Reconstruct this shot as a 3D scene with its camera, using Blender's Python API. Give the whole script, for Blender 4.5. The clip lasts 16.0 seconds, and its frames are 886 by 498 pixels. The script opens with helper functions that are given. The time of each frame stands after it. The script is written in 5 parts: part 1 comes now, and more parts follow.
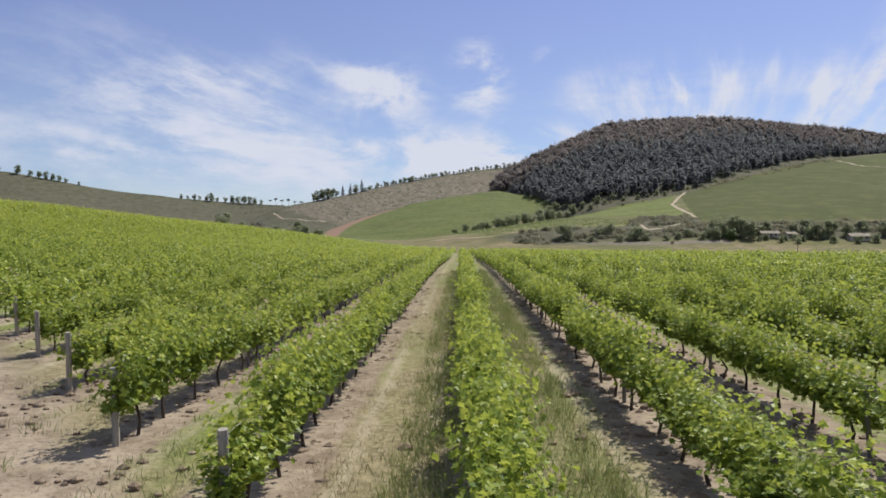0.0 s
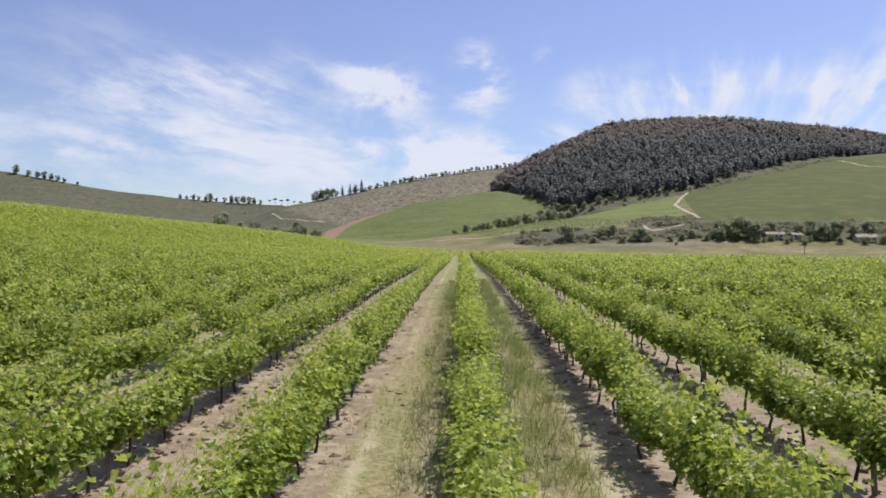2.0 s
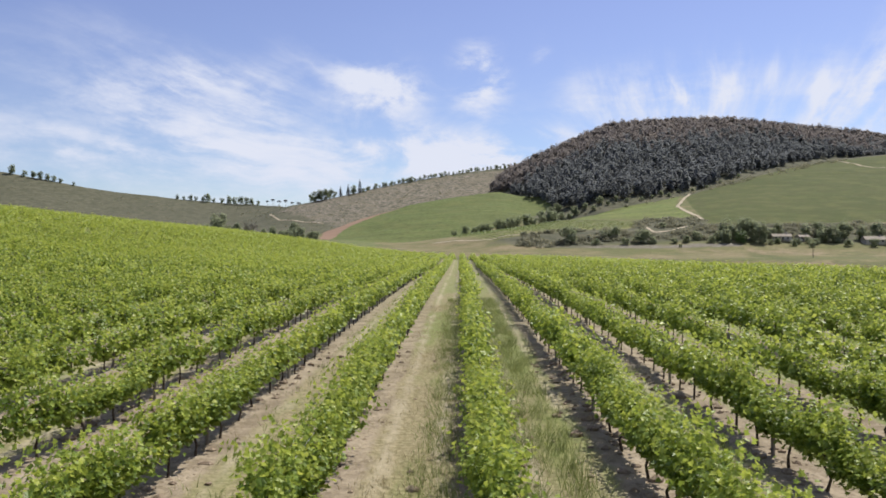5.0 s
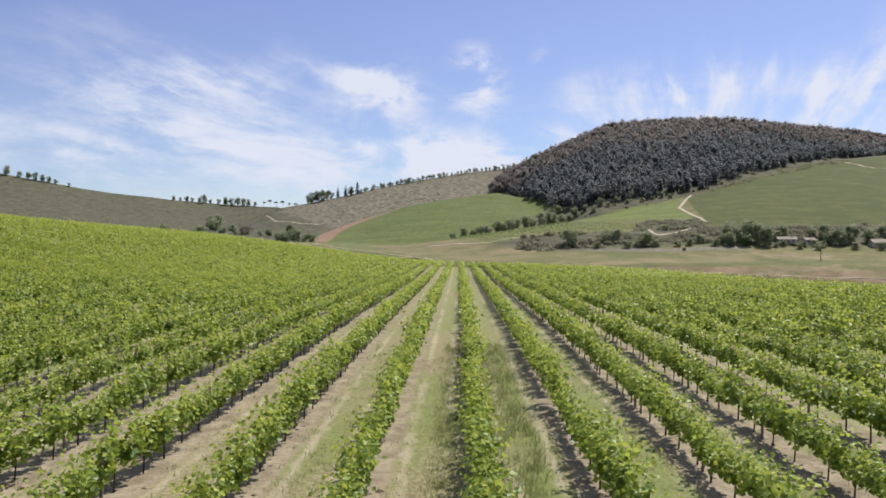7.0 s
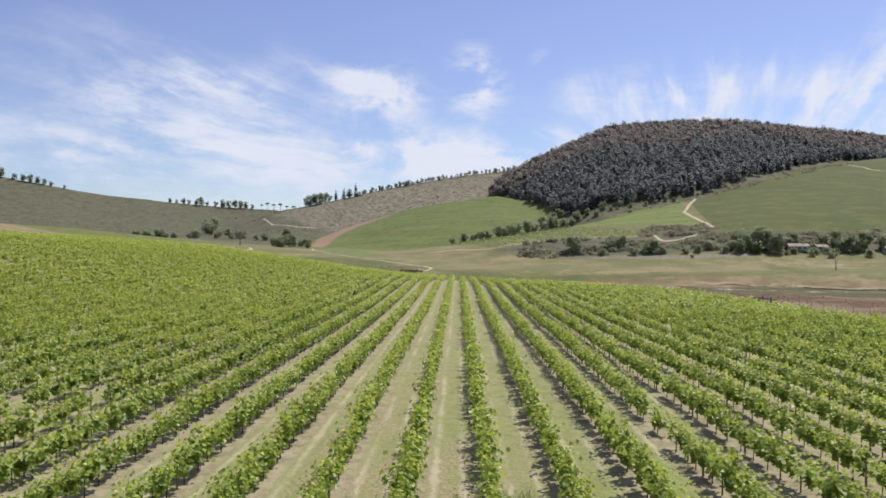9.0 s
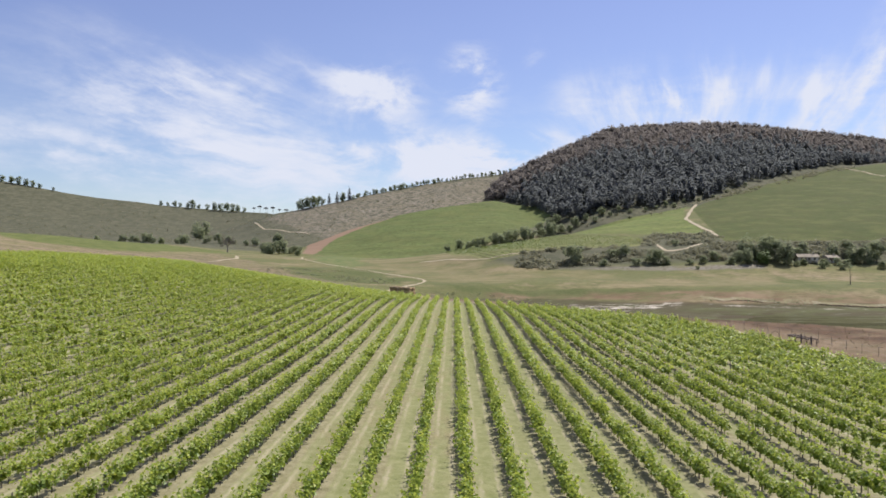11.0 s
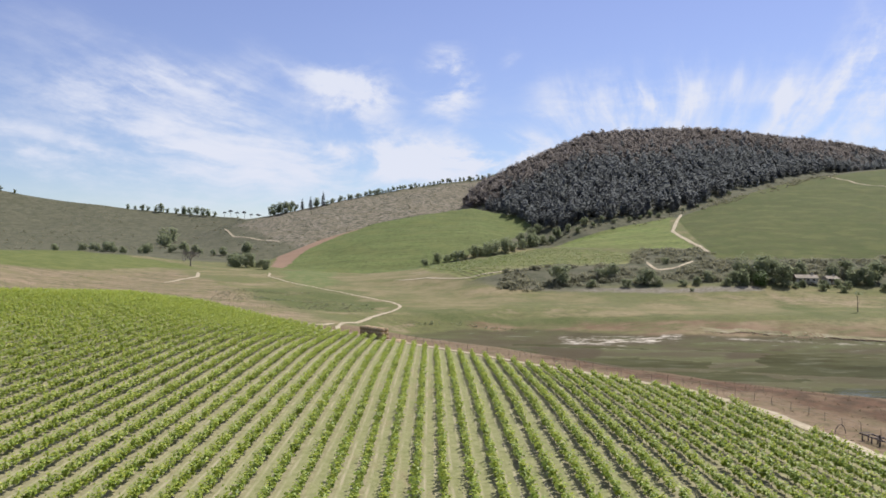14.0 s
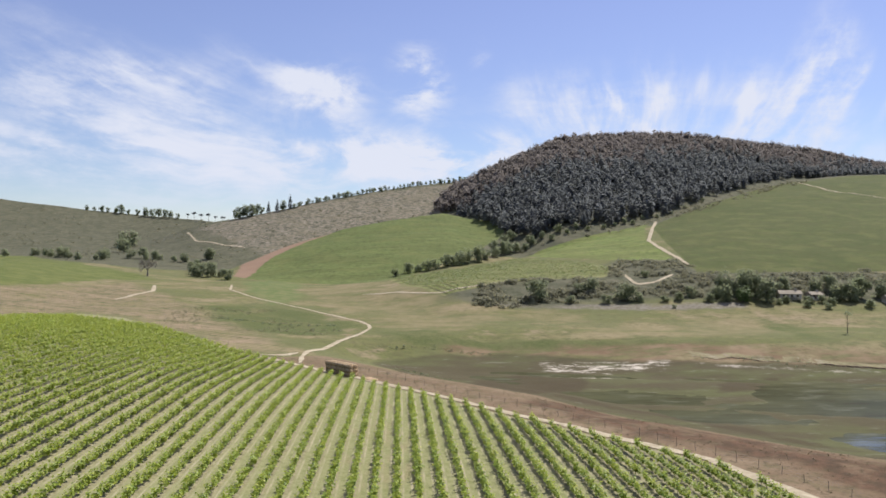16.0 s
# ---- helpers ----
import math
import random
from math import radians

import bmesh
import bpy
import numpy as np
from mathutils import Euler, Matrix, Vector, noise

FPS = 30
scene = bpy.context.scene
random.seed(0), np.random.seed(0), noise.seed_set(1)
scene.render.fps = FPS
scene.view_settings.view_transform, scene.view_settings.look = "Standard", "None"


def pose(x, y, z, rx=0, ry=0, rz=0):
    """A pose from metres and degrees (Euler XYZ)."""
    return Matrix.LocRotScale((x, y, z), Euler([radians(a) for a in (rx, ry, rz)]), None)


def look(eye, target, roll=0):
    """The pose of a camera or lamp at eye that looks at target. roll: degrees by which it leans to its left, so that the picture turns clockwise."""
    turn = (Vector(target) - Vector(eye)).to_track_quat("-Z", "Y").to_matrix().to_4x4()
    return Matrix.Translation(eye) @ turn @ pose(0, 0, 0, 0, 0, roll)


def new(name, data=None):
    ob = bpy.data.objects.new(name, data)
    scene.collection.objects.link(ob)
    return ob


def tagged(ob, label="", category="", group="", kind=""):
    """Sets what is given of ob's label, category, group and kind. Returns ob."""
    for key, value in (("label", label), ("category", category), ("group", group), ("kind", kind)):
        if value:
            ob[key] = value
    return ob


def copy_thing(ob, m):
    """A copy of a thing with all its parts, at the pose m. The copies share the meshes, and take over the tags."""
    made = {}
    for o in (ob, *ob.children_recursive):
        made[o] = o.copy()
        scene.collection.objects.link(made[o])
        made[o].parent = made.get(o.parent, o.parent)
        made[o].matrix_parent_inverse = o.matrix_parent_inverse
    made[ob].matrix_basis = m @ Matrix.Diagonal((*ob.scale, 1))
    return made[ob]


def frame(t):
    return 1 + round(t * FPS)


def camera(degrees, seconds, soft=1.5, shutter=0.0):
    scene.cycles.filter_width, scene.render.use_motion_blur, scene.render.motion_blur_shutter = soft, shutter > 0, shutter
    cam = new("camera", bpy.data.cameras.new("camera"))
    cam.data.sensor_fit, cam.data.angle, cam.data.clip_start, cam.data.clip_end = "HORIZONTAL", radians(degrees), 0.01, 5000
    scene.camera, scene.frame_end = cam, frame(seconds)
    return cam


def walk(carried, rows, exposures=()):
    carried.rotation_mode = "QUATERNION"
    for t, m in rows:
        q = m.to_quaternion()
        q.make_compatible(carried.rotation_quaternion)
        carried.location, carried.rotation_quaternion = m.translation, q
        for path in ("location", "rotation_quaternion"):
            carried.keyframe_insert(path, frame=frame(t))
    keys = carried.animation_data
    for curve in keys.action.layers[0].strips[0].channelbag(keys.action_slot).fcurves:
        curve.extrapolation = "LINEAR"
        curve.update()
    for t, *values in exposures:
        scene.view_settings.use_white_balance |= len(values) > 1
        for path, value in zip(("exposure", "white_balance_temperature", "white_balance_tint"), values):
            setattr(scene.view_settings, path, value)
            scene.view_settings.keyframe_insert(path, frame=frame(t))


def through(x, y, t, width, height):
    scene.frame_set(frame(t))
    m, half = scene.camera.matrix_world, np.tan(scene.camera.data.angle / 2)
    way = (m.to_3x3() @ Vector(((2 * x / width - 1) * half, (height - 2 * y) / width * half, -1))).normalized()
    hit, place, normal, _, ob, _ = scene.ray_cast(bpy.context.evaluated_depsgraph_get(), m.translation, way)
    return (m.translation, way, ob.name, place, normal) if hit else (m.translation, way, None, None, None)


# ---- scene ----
cam = camera(62.4, 16.0, 1.7)
PATH = [
    (0, (-0.311, 1.699, 2.816), (-0.3607, 3.6984, 2.8123), -0.10),
    (0.5, (-0.299, 3.322, 2.927), (-0.3493, 5.3209, 2.9241), -0.09),
    (1, (-0.279, 4.908, 3.050), (-0.3291, 6.9078, 3.0473), -0.08),
    (1.5, (-0.259, 6.473, 3.182), (-0.3100, 8.4723, 3.1793), -0.08),
    (2, (-0.246, 8.023, 3.319), (-0.2968, 10.0225, 3.3156), -0.07),
    (2.5, (-0.244, 9.562, 3.453), (-0.2942, 11.5611, 3.4499), -0.07),
    (3, (-0.255, 11.086, 3.576), (-0.3056, 13.0855, 3.5737), -0.06),
    (3.5, (-0.281, 12.589, 3.678), (-0.3321, 14.5880, 3.6765), -0.04),
    (4, (-0.321, 14.056, 3.747), (-0.3709, 16.0556, 3.7457), 0.00),
    (4.2, (-0.340, 14.630, 3.761), (-0.3910, 16.6289, 3.7608), 0.02),
    (6.3, (-0.510, 22.314, 4.876), (-0.5527, 24.3136, 4.8731), -0.09),
    (6.5, (-0.483, 23.247, 5.065), (-0.5272, 25.2462, 5.0635), -0.08),
    (7, (-0.483, 25.845, 5.633), (-0.5271, 27.8443, 5.6326), -0.06),
    (7.5, (-0.556, 28.738, 6.289), (-0.5996, 30.7379, 6.2896), -0.05),
    (8, (-0.674, 31.852, 7.003), (-0.7174, 33.8515, 7.0048), -0.05),
    (8.5, (-0.807, 35.147, 7.778), (-0.8495, 37.1464, 7.7806), -0.05),
    (9, (-0.924, 38.621, 8.648), (-0.9663, 40.6204, 8.6510), -0.04),
    (9.5, (-0.991, 42.309, 9.678), (-1.0318, 44.3082, 9.6823), -0.01),
    (11.8, (-0.477, 61.822, 14.985), (-0.4853, 63.8219, 14.9925), 0.14),
    (12, (-0.548, 63.485, 15.516), (-0.5474, 65.4845, 15.5238), 0.15),
    (12.5, (-0.718, 67.641, 16.937), (-0.6980, 69.6408, 16.9450), 0.17),
    (13, (-0.892, 71.809, 18.485), (-0.8695, 73.8093, 18.4925), 0.19),
    (13.5, (-1.079, 76.000, 20.139), (-1.0563, 78.0001, 20.1468), 0.21),
    (14, (-1.286, 80.218, 21.867), (-1.2525, 82.2177, 21.8748), 0.23),
    (14.5, (-1.518, 84.462, 23.622), (-1.4637, 86.4608, 23.6297), 0.26),
    (15, (-1.773, 88.724, 25.344), (-1.6980, 90.7228, 25.3514), 0.29),
    (15.5, (-2.051, 92.994, 26.959), (-1.9541, 94.9913, 26.9661), 0.34),
    (16, (-2.344, 97.252, 28.380), (-2.2262, 99.2482, 28.3866), 0.40),
]
walk(cam, [(t, look(eye, target, roll)) for t, eye, target, roll in PATH],
     [(0.0, 0.12), (0.5, 0.18), (1.5, 0.28), (16.0, 0.28)])

# ---------------------------------------------------------------- light
SUN_ELEVATION, SUN_AZIMUTH = 56.0, 42.0  # degrees; azimuth clockwise from +y


def node_tree(owner):
    owner.use_nodes = True
    owner.node_tree.nodes.clear()
    return owner.node_tree


class Nodes:
    """Short hand for building node trees."""

    def __init__(self, owner):
        self.tree = node_tree(owner)

    def add(self, kind, **inputs):
        n = self.tree.nodes.new("ShaderNode" + kind)
        self.feed(n, **inputs)
        return n

    def feed(self, n, **inputs):
        for key, value in inputs.items():
            slot = n.inputs[int(key[1:])] if key[0] == "i" and key[1:].isdigit() else n.inputs[key.replace("_", " ")]
            if isinstance(value, bpy.types.NodeSocket):
                self.tree.links.new(value, slot)
            else:
                slot.default_value = value
        return n

    def math(self, op, a, b=0.0, c=0.0, clamp=False):
        n = self.add("Math", i0=a, i1=b, i2=c)
        n.operation, n.use_clamp = op, clamp
        return n.outputs[0]

    def noise(self, vec, scale, detail=4.0, rough=0.55, distortion=0.0):
        n = self.add("TexNoise", Vector=vec, Scale=scale, Detail=detail, Roughness=rough, Distortion=distortion)
        return n.outputs[0]

    def step(self, v, lo, hi, a=0.0, b=1.0):
        n = self.add("MapRange", i0=v, i1=lo, i2=hi, i3=a, i4=b)
        n.interpolation_type = "SMOOTHSTEP"
        return n.outputs[0]

    def mix(self, fac, a, b):
        n = self.add("Mix")
        n.data_type = "RGBA"
        self.feed(n, i0=fac, i6=a, i7=b)
        return n.outputs[2]

    def mapping(self, vec, scale=(1, 1, 1), turn=0.0, place=(0, 0, 0)):
        return self.add("Mapping", Vector=vec, Scale=scale, Rotation=(0, 0, radians(turn)), Location=place).outputs[0]

    def out(self, shader, kind="OutputMaterial"):
        self.tree.links.new(shader, self.add(kind).inputs[0])


def rgb(r, g, b):
    return (r, g, b, 1.0)


def build_world():
    world = bpy.data.worlds.new("sky")
    n = Nodes(world)
    sky = n.add("TexSky")
    sky.sky_type, sky.sun_disc = "NISHITA", False
    sky.sun_elevation, sky.sun_rotation = radians(SUN_ELEVATION), radians(SUN_AZIMUTH)
    sky.altitude, sky.air_density, sky.dust_density, sky.ozone_density = 300.0, 1.0, 0.15, 3.0
    d = n.add("TexCoord").outputs["Generated"]
    xyz = n.add("SeparateXYZ", Vector=d)
    x, y, z = xyz.outputs
    # cirrus: fibres that run together towards two far points on the horizon
    flat = n.math("MAXIMUM", y, 0.15)
    az, el = n.math("DIVIDE", x, flat), n.math("DIVIDE", z, flat)
    warp = n.add("TexNoise", Vector=d, Scale=5.0, Detail=4.0).outputs[1]
    sway = n.add("SeparateXYZ", Vector=warp).outputs
    az_w = n.math("ADD", az, n.math("MULTIPLY", n.math("SUBTRACT", sway[0], 0.5), 0.10))
    el_w = n.math("ADD", el, n.math("MULTIPLY", n.math("SUBTRACT", sway[1], 0.5), 0.07))

    def fan(ca, ce, across, along_it, seed, lo, hi):
        da, de = n.math("SUBTRACT", az_w, ca), n.math("SUBTRACT", el_w, ce)
        turn = n.math("ARCTAN2", de, da)
        far_off = n.math("SQRT", n.math("ADD", n.math("MULTIPLY", da, da), n.math("MULTIPLY", de, de)))
        v = n.add("CombineXYZ", X=n.math("MULTIPLY", turn, across), Y=n.math("MULTIPLY", far_off, along_it), Z=seed).outputs[0]
        return n.step(n.noise(v, 1.0, 7.0, 0.60), lo, hi)

    west = n.math("ADD", n.math("MULTIPLY", fan(0.10, 0.06, 15.0, 4.0, 2.0, 0.36, 0.66), 0.6), n.math("MULTIPLY", fan(0.10, 0.06, 6.0, 3.0, 7.0, 0.34, 0.66), 0.5))
    east = n.math("ADD", n.math("MULTIPLY", fan(0.33, -0.10, 15.0, 9.0, 4.0, 0.36, 0.68), 0.45), n.math("MULTIPLY", fan(0.33, -0.10, 6.0, 8.0, 9.0, 0.34, 0.66), 0.6))
    wisp = n.step(n.noise(n.mapping(d, scale=(9.0, 9.0, 20.0), turn=20.0), 1.0, 8.0, 0.66), 0.36, 0.64)
    billow = n.step(n.noise(n.mapping(d, scale=(8.0, 8.0, 15.0)), 1.0, 8.0, 0.62, 0.6), 0.36, 0.66, 0.0, 1.0)
    to_middle, to_east = n.step(az, -0.24, -0.13), n.step(az, 0.11, 0.20)
    fibres = n.math("ADD", n.math("MULTIPLY", west, n.math("SUBTRACT", 1.0, to_middle)), n.math("MULTIPLY", billow, n.math("MULTIPLY", to_middle, n.math("SUBTRACT", 1.0, to_east))))
    fibres = n.math("ADD", fibres, n.math("MULTIPLY", east, to_east))
    grain = n.math("ADD", n.math("MULTIPLY", fibres, 0.80), n.math("MULTIPLY", wisp, 0.42))
    # banks of cloud: azimuth tangent, elevation tangent, half width, half height, weight, lean
    # second term: unseen cloud added high overhead as fill for the shadows
    dense = n.math("ADD", n.step(z, 0.04, 0.34, 0.26, 0.06), n.step(z, 0.38, 0.75, 0.0, 0.55))
    for ca, ce, wa, we, k, lean in CLOUD_BANKS:
        da, de = n.math("SUBTRACT", az, ca), n.math("SUBTRACT", el, ce)
        co, si = math.cos(radians(lean)), math.sin(radians(lean))
        u = n.math("DIVIDE", n.math("ADD", n.math("MULTIPLY", da, co), n.math("MULTIPLY", de, si)), wa)
        v = n.math("DIVIDE", n.math("SUBTRACT", n.math("MULTIPLY", de, co), n.math("MULTIPLY", da, si)), we)
        r = n.math("SQRT", n.math("ADD", n.math("MULTIPLY", u, u), n.math("MULTIPLY", v, v)))
        dense = n.math("ADD", dense, n.step(r, 0.0, 1.25, k * 2.9, 0.0))
    cover = n.step(n.math("MULTIPLY", dense, n.math("ADD", grain, 0.02)), 0.04, 0.95, 0.0, 0.95)
    tint = n.mix(n.step(z, 0.0, 0.35), rgb(1.02, 0.98, 1.06), rgb(1.36, 1.10, 1.22))
    blue = n.add("Mix")
    blue.data_type, blue.blend_type = "RGBA", "MULTIPLY"
    n.feed(blue, i0=1.0, i6=sky.outputs[0], i7=tint)
    colour = n.mix(cover, blue.outputs[2], rgb(7.2, 7.5, 8.6))
    n.out(n.add("Background", Color=colour, Strength=SKY_STRENGTH).outputs[0], "OutputWorld")
    scene.world = world


SKY_STRENGTH = 0.088
CLOUD_BANKS = [(-0.115, 0.222, 0.085, 0.055, 0.30, 0), (-0.075, 0.205, 0.05, 0.04, 0.16, 0), (0.025, 0.235, 0.050, 0.065, 0.46, 0), (0.107, 0.268, 0.022, 0.035, 0.14, 0),
               (-0.34, 0.215, 0.20, 0.055, 0.17, 0), (-0.47, 0.225, 0.14, 0.05, 0.11, 0), (-0.55, 0.15, 0.35, 0.08, 0.11, 0), (-0.30, 0.125, 0.42, 0.075, 0.20, 0), (0.05, 0.130, 0.20, 0.042, 0.36, 0),
               (0.165, 0.205, 0.05, 0.06, 0.14, 0), (0.255, 0.205, 0.09, 0.065, 0.22, 0), (0.355, 0.215, 0.08, 0.08, 0.17, 0), (0.53, 0.205, 0.13, 0.09, 0.24, 0), (0.61, 0.27, 0.06, 0.10, 0.26, 0), (0.30, 0.12, 0.6, 0.07, 0.14, 0),
               (0.715, 0.250, 0.085, 0.014, 0.34, 59), (0.648, 0.247, 0.050, 0.013, 0.20, 62), (0.300, 0.208, 0.050, 0.012, 0.20, -48), (0.356, 0.200, 0.045, 0.022, 0.20, 70),
               (0.485, 0.207, 0.045, 0.014, 0.18, 78), (0.56, 0.23, 0.06, 0.012, 0.15, 62), (0.42, 0.225, 0.05, 0.010, 0.12, 80),
               (-0.42, 0.275, 0.22, 0.045, 0.09, -20), (-0.60, 0.27, 0.18, 0.06, 0.08, -12), (-0.20, 0.255, 0.10, 0.03, 0.08, -22)]
build_world()
sun = new("sun", bpy.data.lights.new("sun", "SUN"))
sun.data.energy, sun.data.angle, sun.data.color = 4.9, radians(0.53), (1.0, 0.95, 0.87)
_a, _e = radians(SUN_AZIMUTH), radians(SUN_ELEVATION)
sun.matrix_world = look((0, 0, 0), (-math.sin(_a) * math.cos(_e), -math.cos(_a) * math.cos(_e), -math.sin(_e)))

# ---------------------------------------------------------------- terrain plan
def smooth(a, b, v):
    u = np.clip((v - a) / (b - a), 0, 1)
    return u * u * (3 - 2 * u)


def smax(a, b, k):
    h = np.clip(0.5 + 0.5 * (a - b) / k, 0, 1)
    return b + (a - b) * h + k * h * (1 - h)


def smin(a, b, k):
    return -smax(-a, -b, k)


def along(px, py, line):
    """Distance to a polyline, the station of the nearest point (in vertices) and the side (+ left of it)."""
    best = np.full(px.shape, 1e9)
    stat, side = np.zeros(px.shape), np.ones(px.shape)
    for i in range(len(line) - 1):
        ax, ay, bx, by = line[i][0], line[i][1], line[i + 1][0], line[i + 1][1]
        dx, dy = bx - ax, by - ay
        u = np.clip(((px - ax) * dx + (py - ay) * dy) / (dx * dx + dy * dy), 0, 1)
        d = np.hypot(px - ax - u * dx, py - ay - u * dy)
        near = d < best
        best = np.where(near, d, best)
        stat = np.where(near, i + u, stat)
        side = np.where(near, np.sign(dx * (py - ay) - dy * (px - ax)), side)
    return best, stat, side


def inside(px, py, poly):
    """Signed distance to a closed polygon, positive inside."""
    ring = list(poly) + [poly[0]]
    d = along(px, py, ring)[0]
    c = np.zeros(px.shape, bool)
    for (ax, ay), (bx, by) in zip(ring, ring[1:]):
        if ay != by:
            c ^= ((ay > py) != (by > py)) & (px < (bx - ax) * (py - ay) / (by - ay) + ax)
    return np.where(c, d, -d)


def fbm(px, py, size, octaves=4):
    """Value noise, about -1 to 1."""
    total, amp, norm = np.zeros(np.shape(px)), 1.0, 0.0
    for k in range(octaves):
        x, y = px / size * 2**k + 17.3 * k, py / size * 2**k - 9.1 * k
        ix, iy = np.floor(x), np.floor(y)
        fx, fy = x - ix, y - iy
        fx, fy = fx * fx * (3 - 2 * fx), fy * fy * (3 - 2 * fy)

        def h(a, b):
            v = np.sin(a * 127.1 + b * 311.7) * 43758.5453
            return v - np.floor(v)

        v = (h(ix, iy) * (1 - fx) + h(ix + 1, iy) * fx) * (1 - fy) + (h(ix, iy + 1) * (1 - fx) + h(ix + 1, iy + 1) * fx) * fy
        total += amp * (2 * v - 1)
        norm += amp
        amp *= 0.5
    return total / norm


# Crest lines, left to right seen from the vineyard: x, y, crest height, run of the front slope towards the vineyard.
RIDGE_WEST = [(-1600, 1300, 170, 560), (-1000, 1260, 152, 560), (-795, 1250, 137, 560), (-696, 1250, 120, 560), (-600, 1250, 102, 560), (-499, 1250, 91, 560),
              (-395, 1235, 80, 540), (-297, 1160, 72, 470), (-225, 1100, 62, 420), (-150, 1060, 45, 400)]
RIDGE_SCRUB = [(-330, 1010, 30, 260), (-248, 1000, 58, 270), (-190, 987, 68, 280), (-132, 998, 81, 290), (-74, 1040, 98, 320), (-12, 1075, 111, 350), (60, 1130, 127, 390), (220, 1200, 145, 420)]
HILL_MIDDLE = [(-150, 590, 2, 40), (-122, 620, 14, 70), (-110, 660, 22, 105), (-92, 710, 33, 160), (-54, 748, 47, 205), (-8, 785, 58, 245), (42, 820, 66, 285), (75, 800, 57, 250), (92, 745, 43, 190), (110, 690, 30, 120)]
HILL_FOREST = [(20, 910, 55, 160), (48, 950, 90, 230), (93, 1000, 116, 330), (146, 1045, 142, 400), (175, 1060, 158, 430), (212, 1080, 175, 460), (310, 1105, 187, 480),
               (400, 1125, 191, 480), (490, 1155, 188, 480), (600, 1185, 183, 470), (670, 1205, 178, 450), (763, 1220, 166, 430), (1100, 1300, 140, 420)]
HILL_EAST = [(-60, 492, 2, 40), (-20, 512, 10, 55), (30, 534, 17, 85), (79, 562, 25, 112), (135, 620, 36, 175), (166, 652, 43, 208), (207, 690, 53, 250), (287, 780, 74, 340), (333, 845, 88, 405),
             (380, 885, 98, 445), (455, 955, 115, 515), (565, 1015, 131, 575), (634, 1030, 135, 590), (900, 1120, 152, 680), (1500, 1200, 160, 760)]
POND = [(-1.8, 320.4), (11.5, 299.2), (36.6, 274.2), (54, 246.2), (80.9, 221.2), (125.9, 183.2), (320, 110), (415.9, 298.2), (138, 305.3), (80.2, 315.3), (30.2, 327.4)]
FIELD = [(-38, 284), (-24, 270.5), (-11, 259.4), (-1, 247.4), (7.4, 237.5), (16.2, 225), (24, 215.7), (30.6, 207.2), (39.2, 196.8), (44.3, 182.2), (46.2, 163.2), (46.2, 143.2),
         (50, 110), (52, 60), (60, -60), (45, -60), (5, -2), (-2.5, 7.6), (-5, 10.6), (-7.5, 14), (-10, 17.5), (-30, 42), (-60, 80), (-100, 130), (-116, 178), (-120, 248),
         (-121, 300), (-122, 335), (-110, 352), (-94, 348), (-78, 330), (-60, 308), (-48, 294)]


def crest_at(px, py, crest):
    """Depth, height and front run of a crest on the bearing of each point."""
    bearing = px / np.maximum(py + 40.0, 60.0)
    marks = np.array([c[0] / (c[1] + 40.0) for c in crest])
    table = np.linspace(marks[0], marks[-1], 240)
    soft = np.exp(-np.linspace(-2, 2, 15) ** 2)
    soft /= soft.sum()
    out = []
    for k in (1, 2, 3):
        v = np.interp(table, marks, [c[k] for c in crest])
        v = np.convolve(np.pad(v, 7, mode="reflect", reflect_type="odd"), soft, mode="valid")
        out.append(np.interp(bearing, table, v))
    beyond = np.maximum(marks[0] - bearing, 0) + np.maximum(bearing - marks[-1], 0)
    return out[0], out[1] - beyond * 400, out[2]


def hill(px, py, crest, floor, power, back, drop):
    depth, top, run = crest_at(px, py, crest)
    u = (depth - py) / run
    low = np.minimum(floor, top - 3)
    front = low + (top - low) * np.clip(1 - u, 0, 1) ** power - np.maximum(depth - run - py, 0) * 0.25
    rear = top - drop * (1 - np.exp(-((py - depth) / back) ** 2))
    return np.where(u < 0, rear, front)


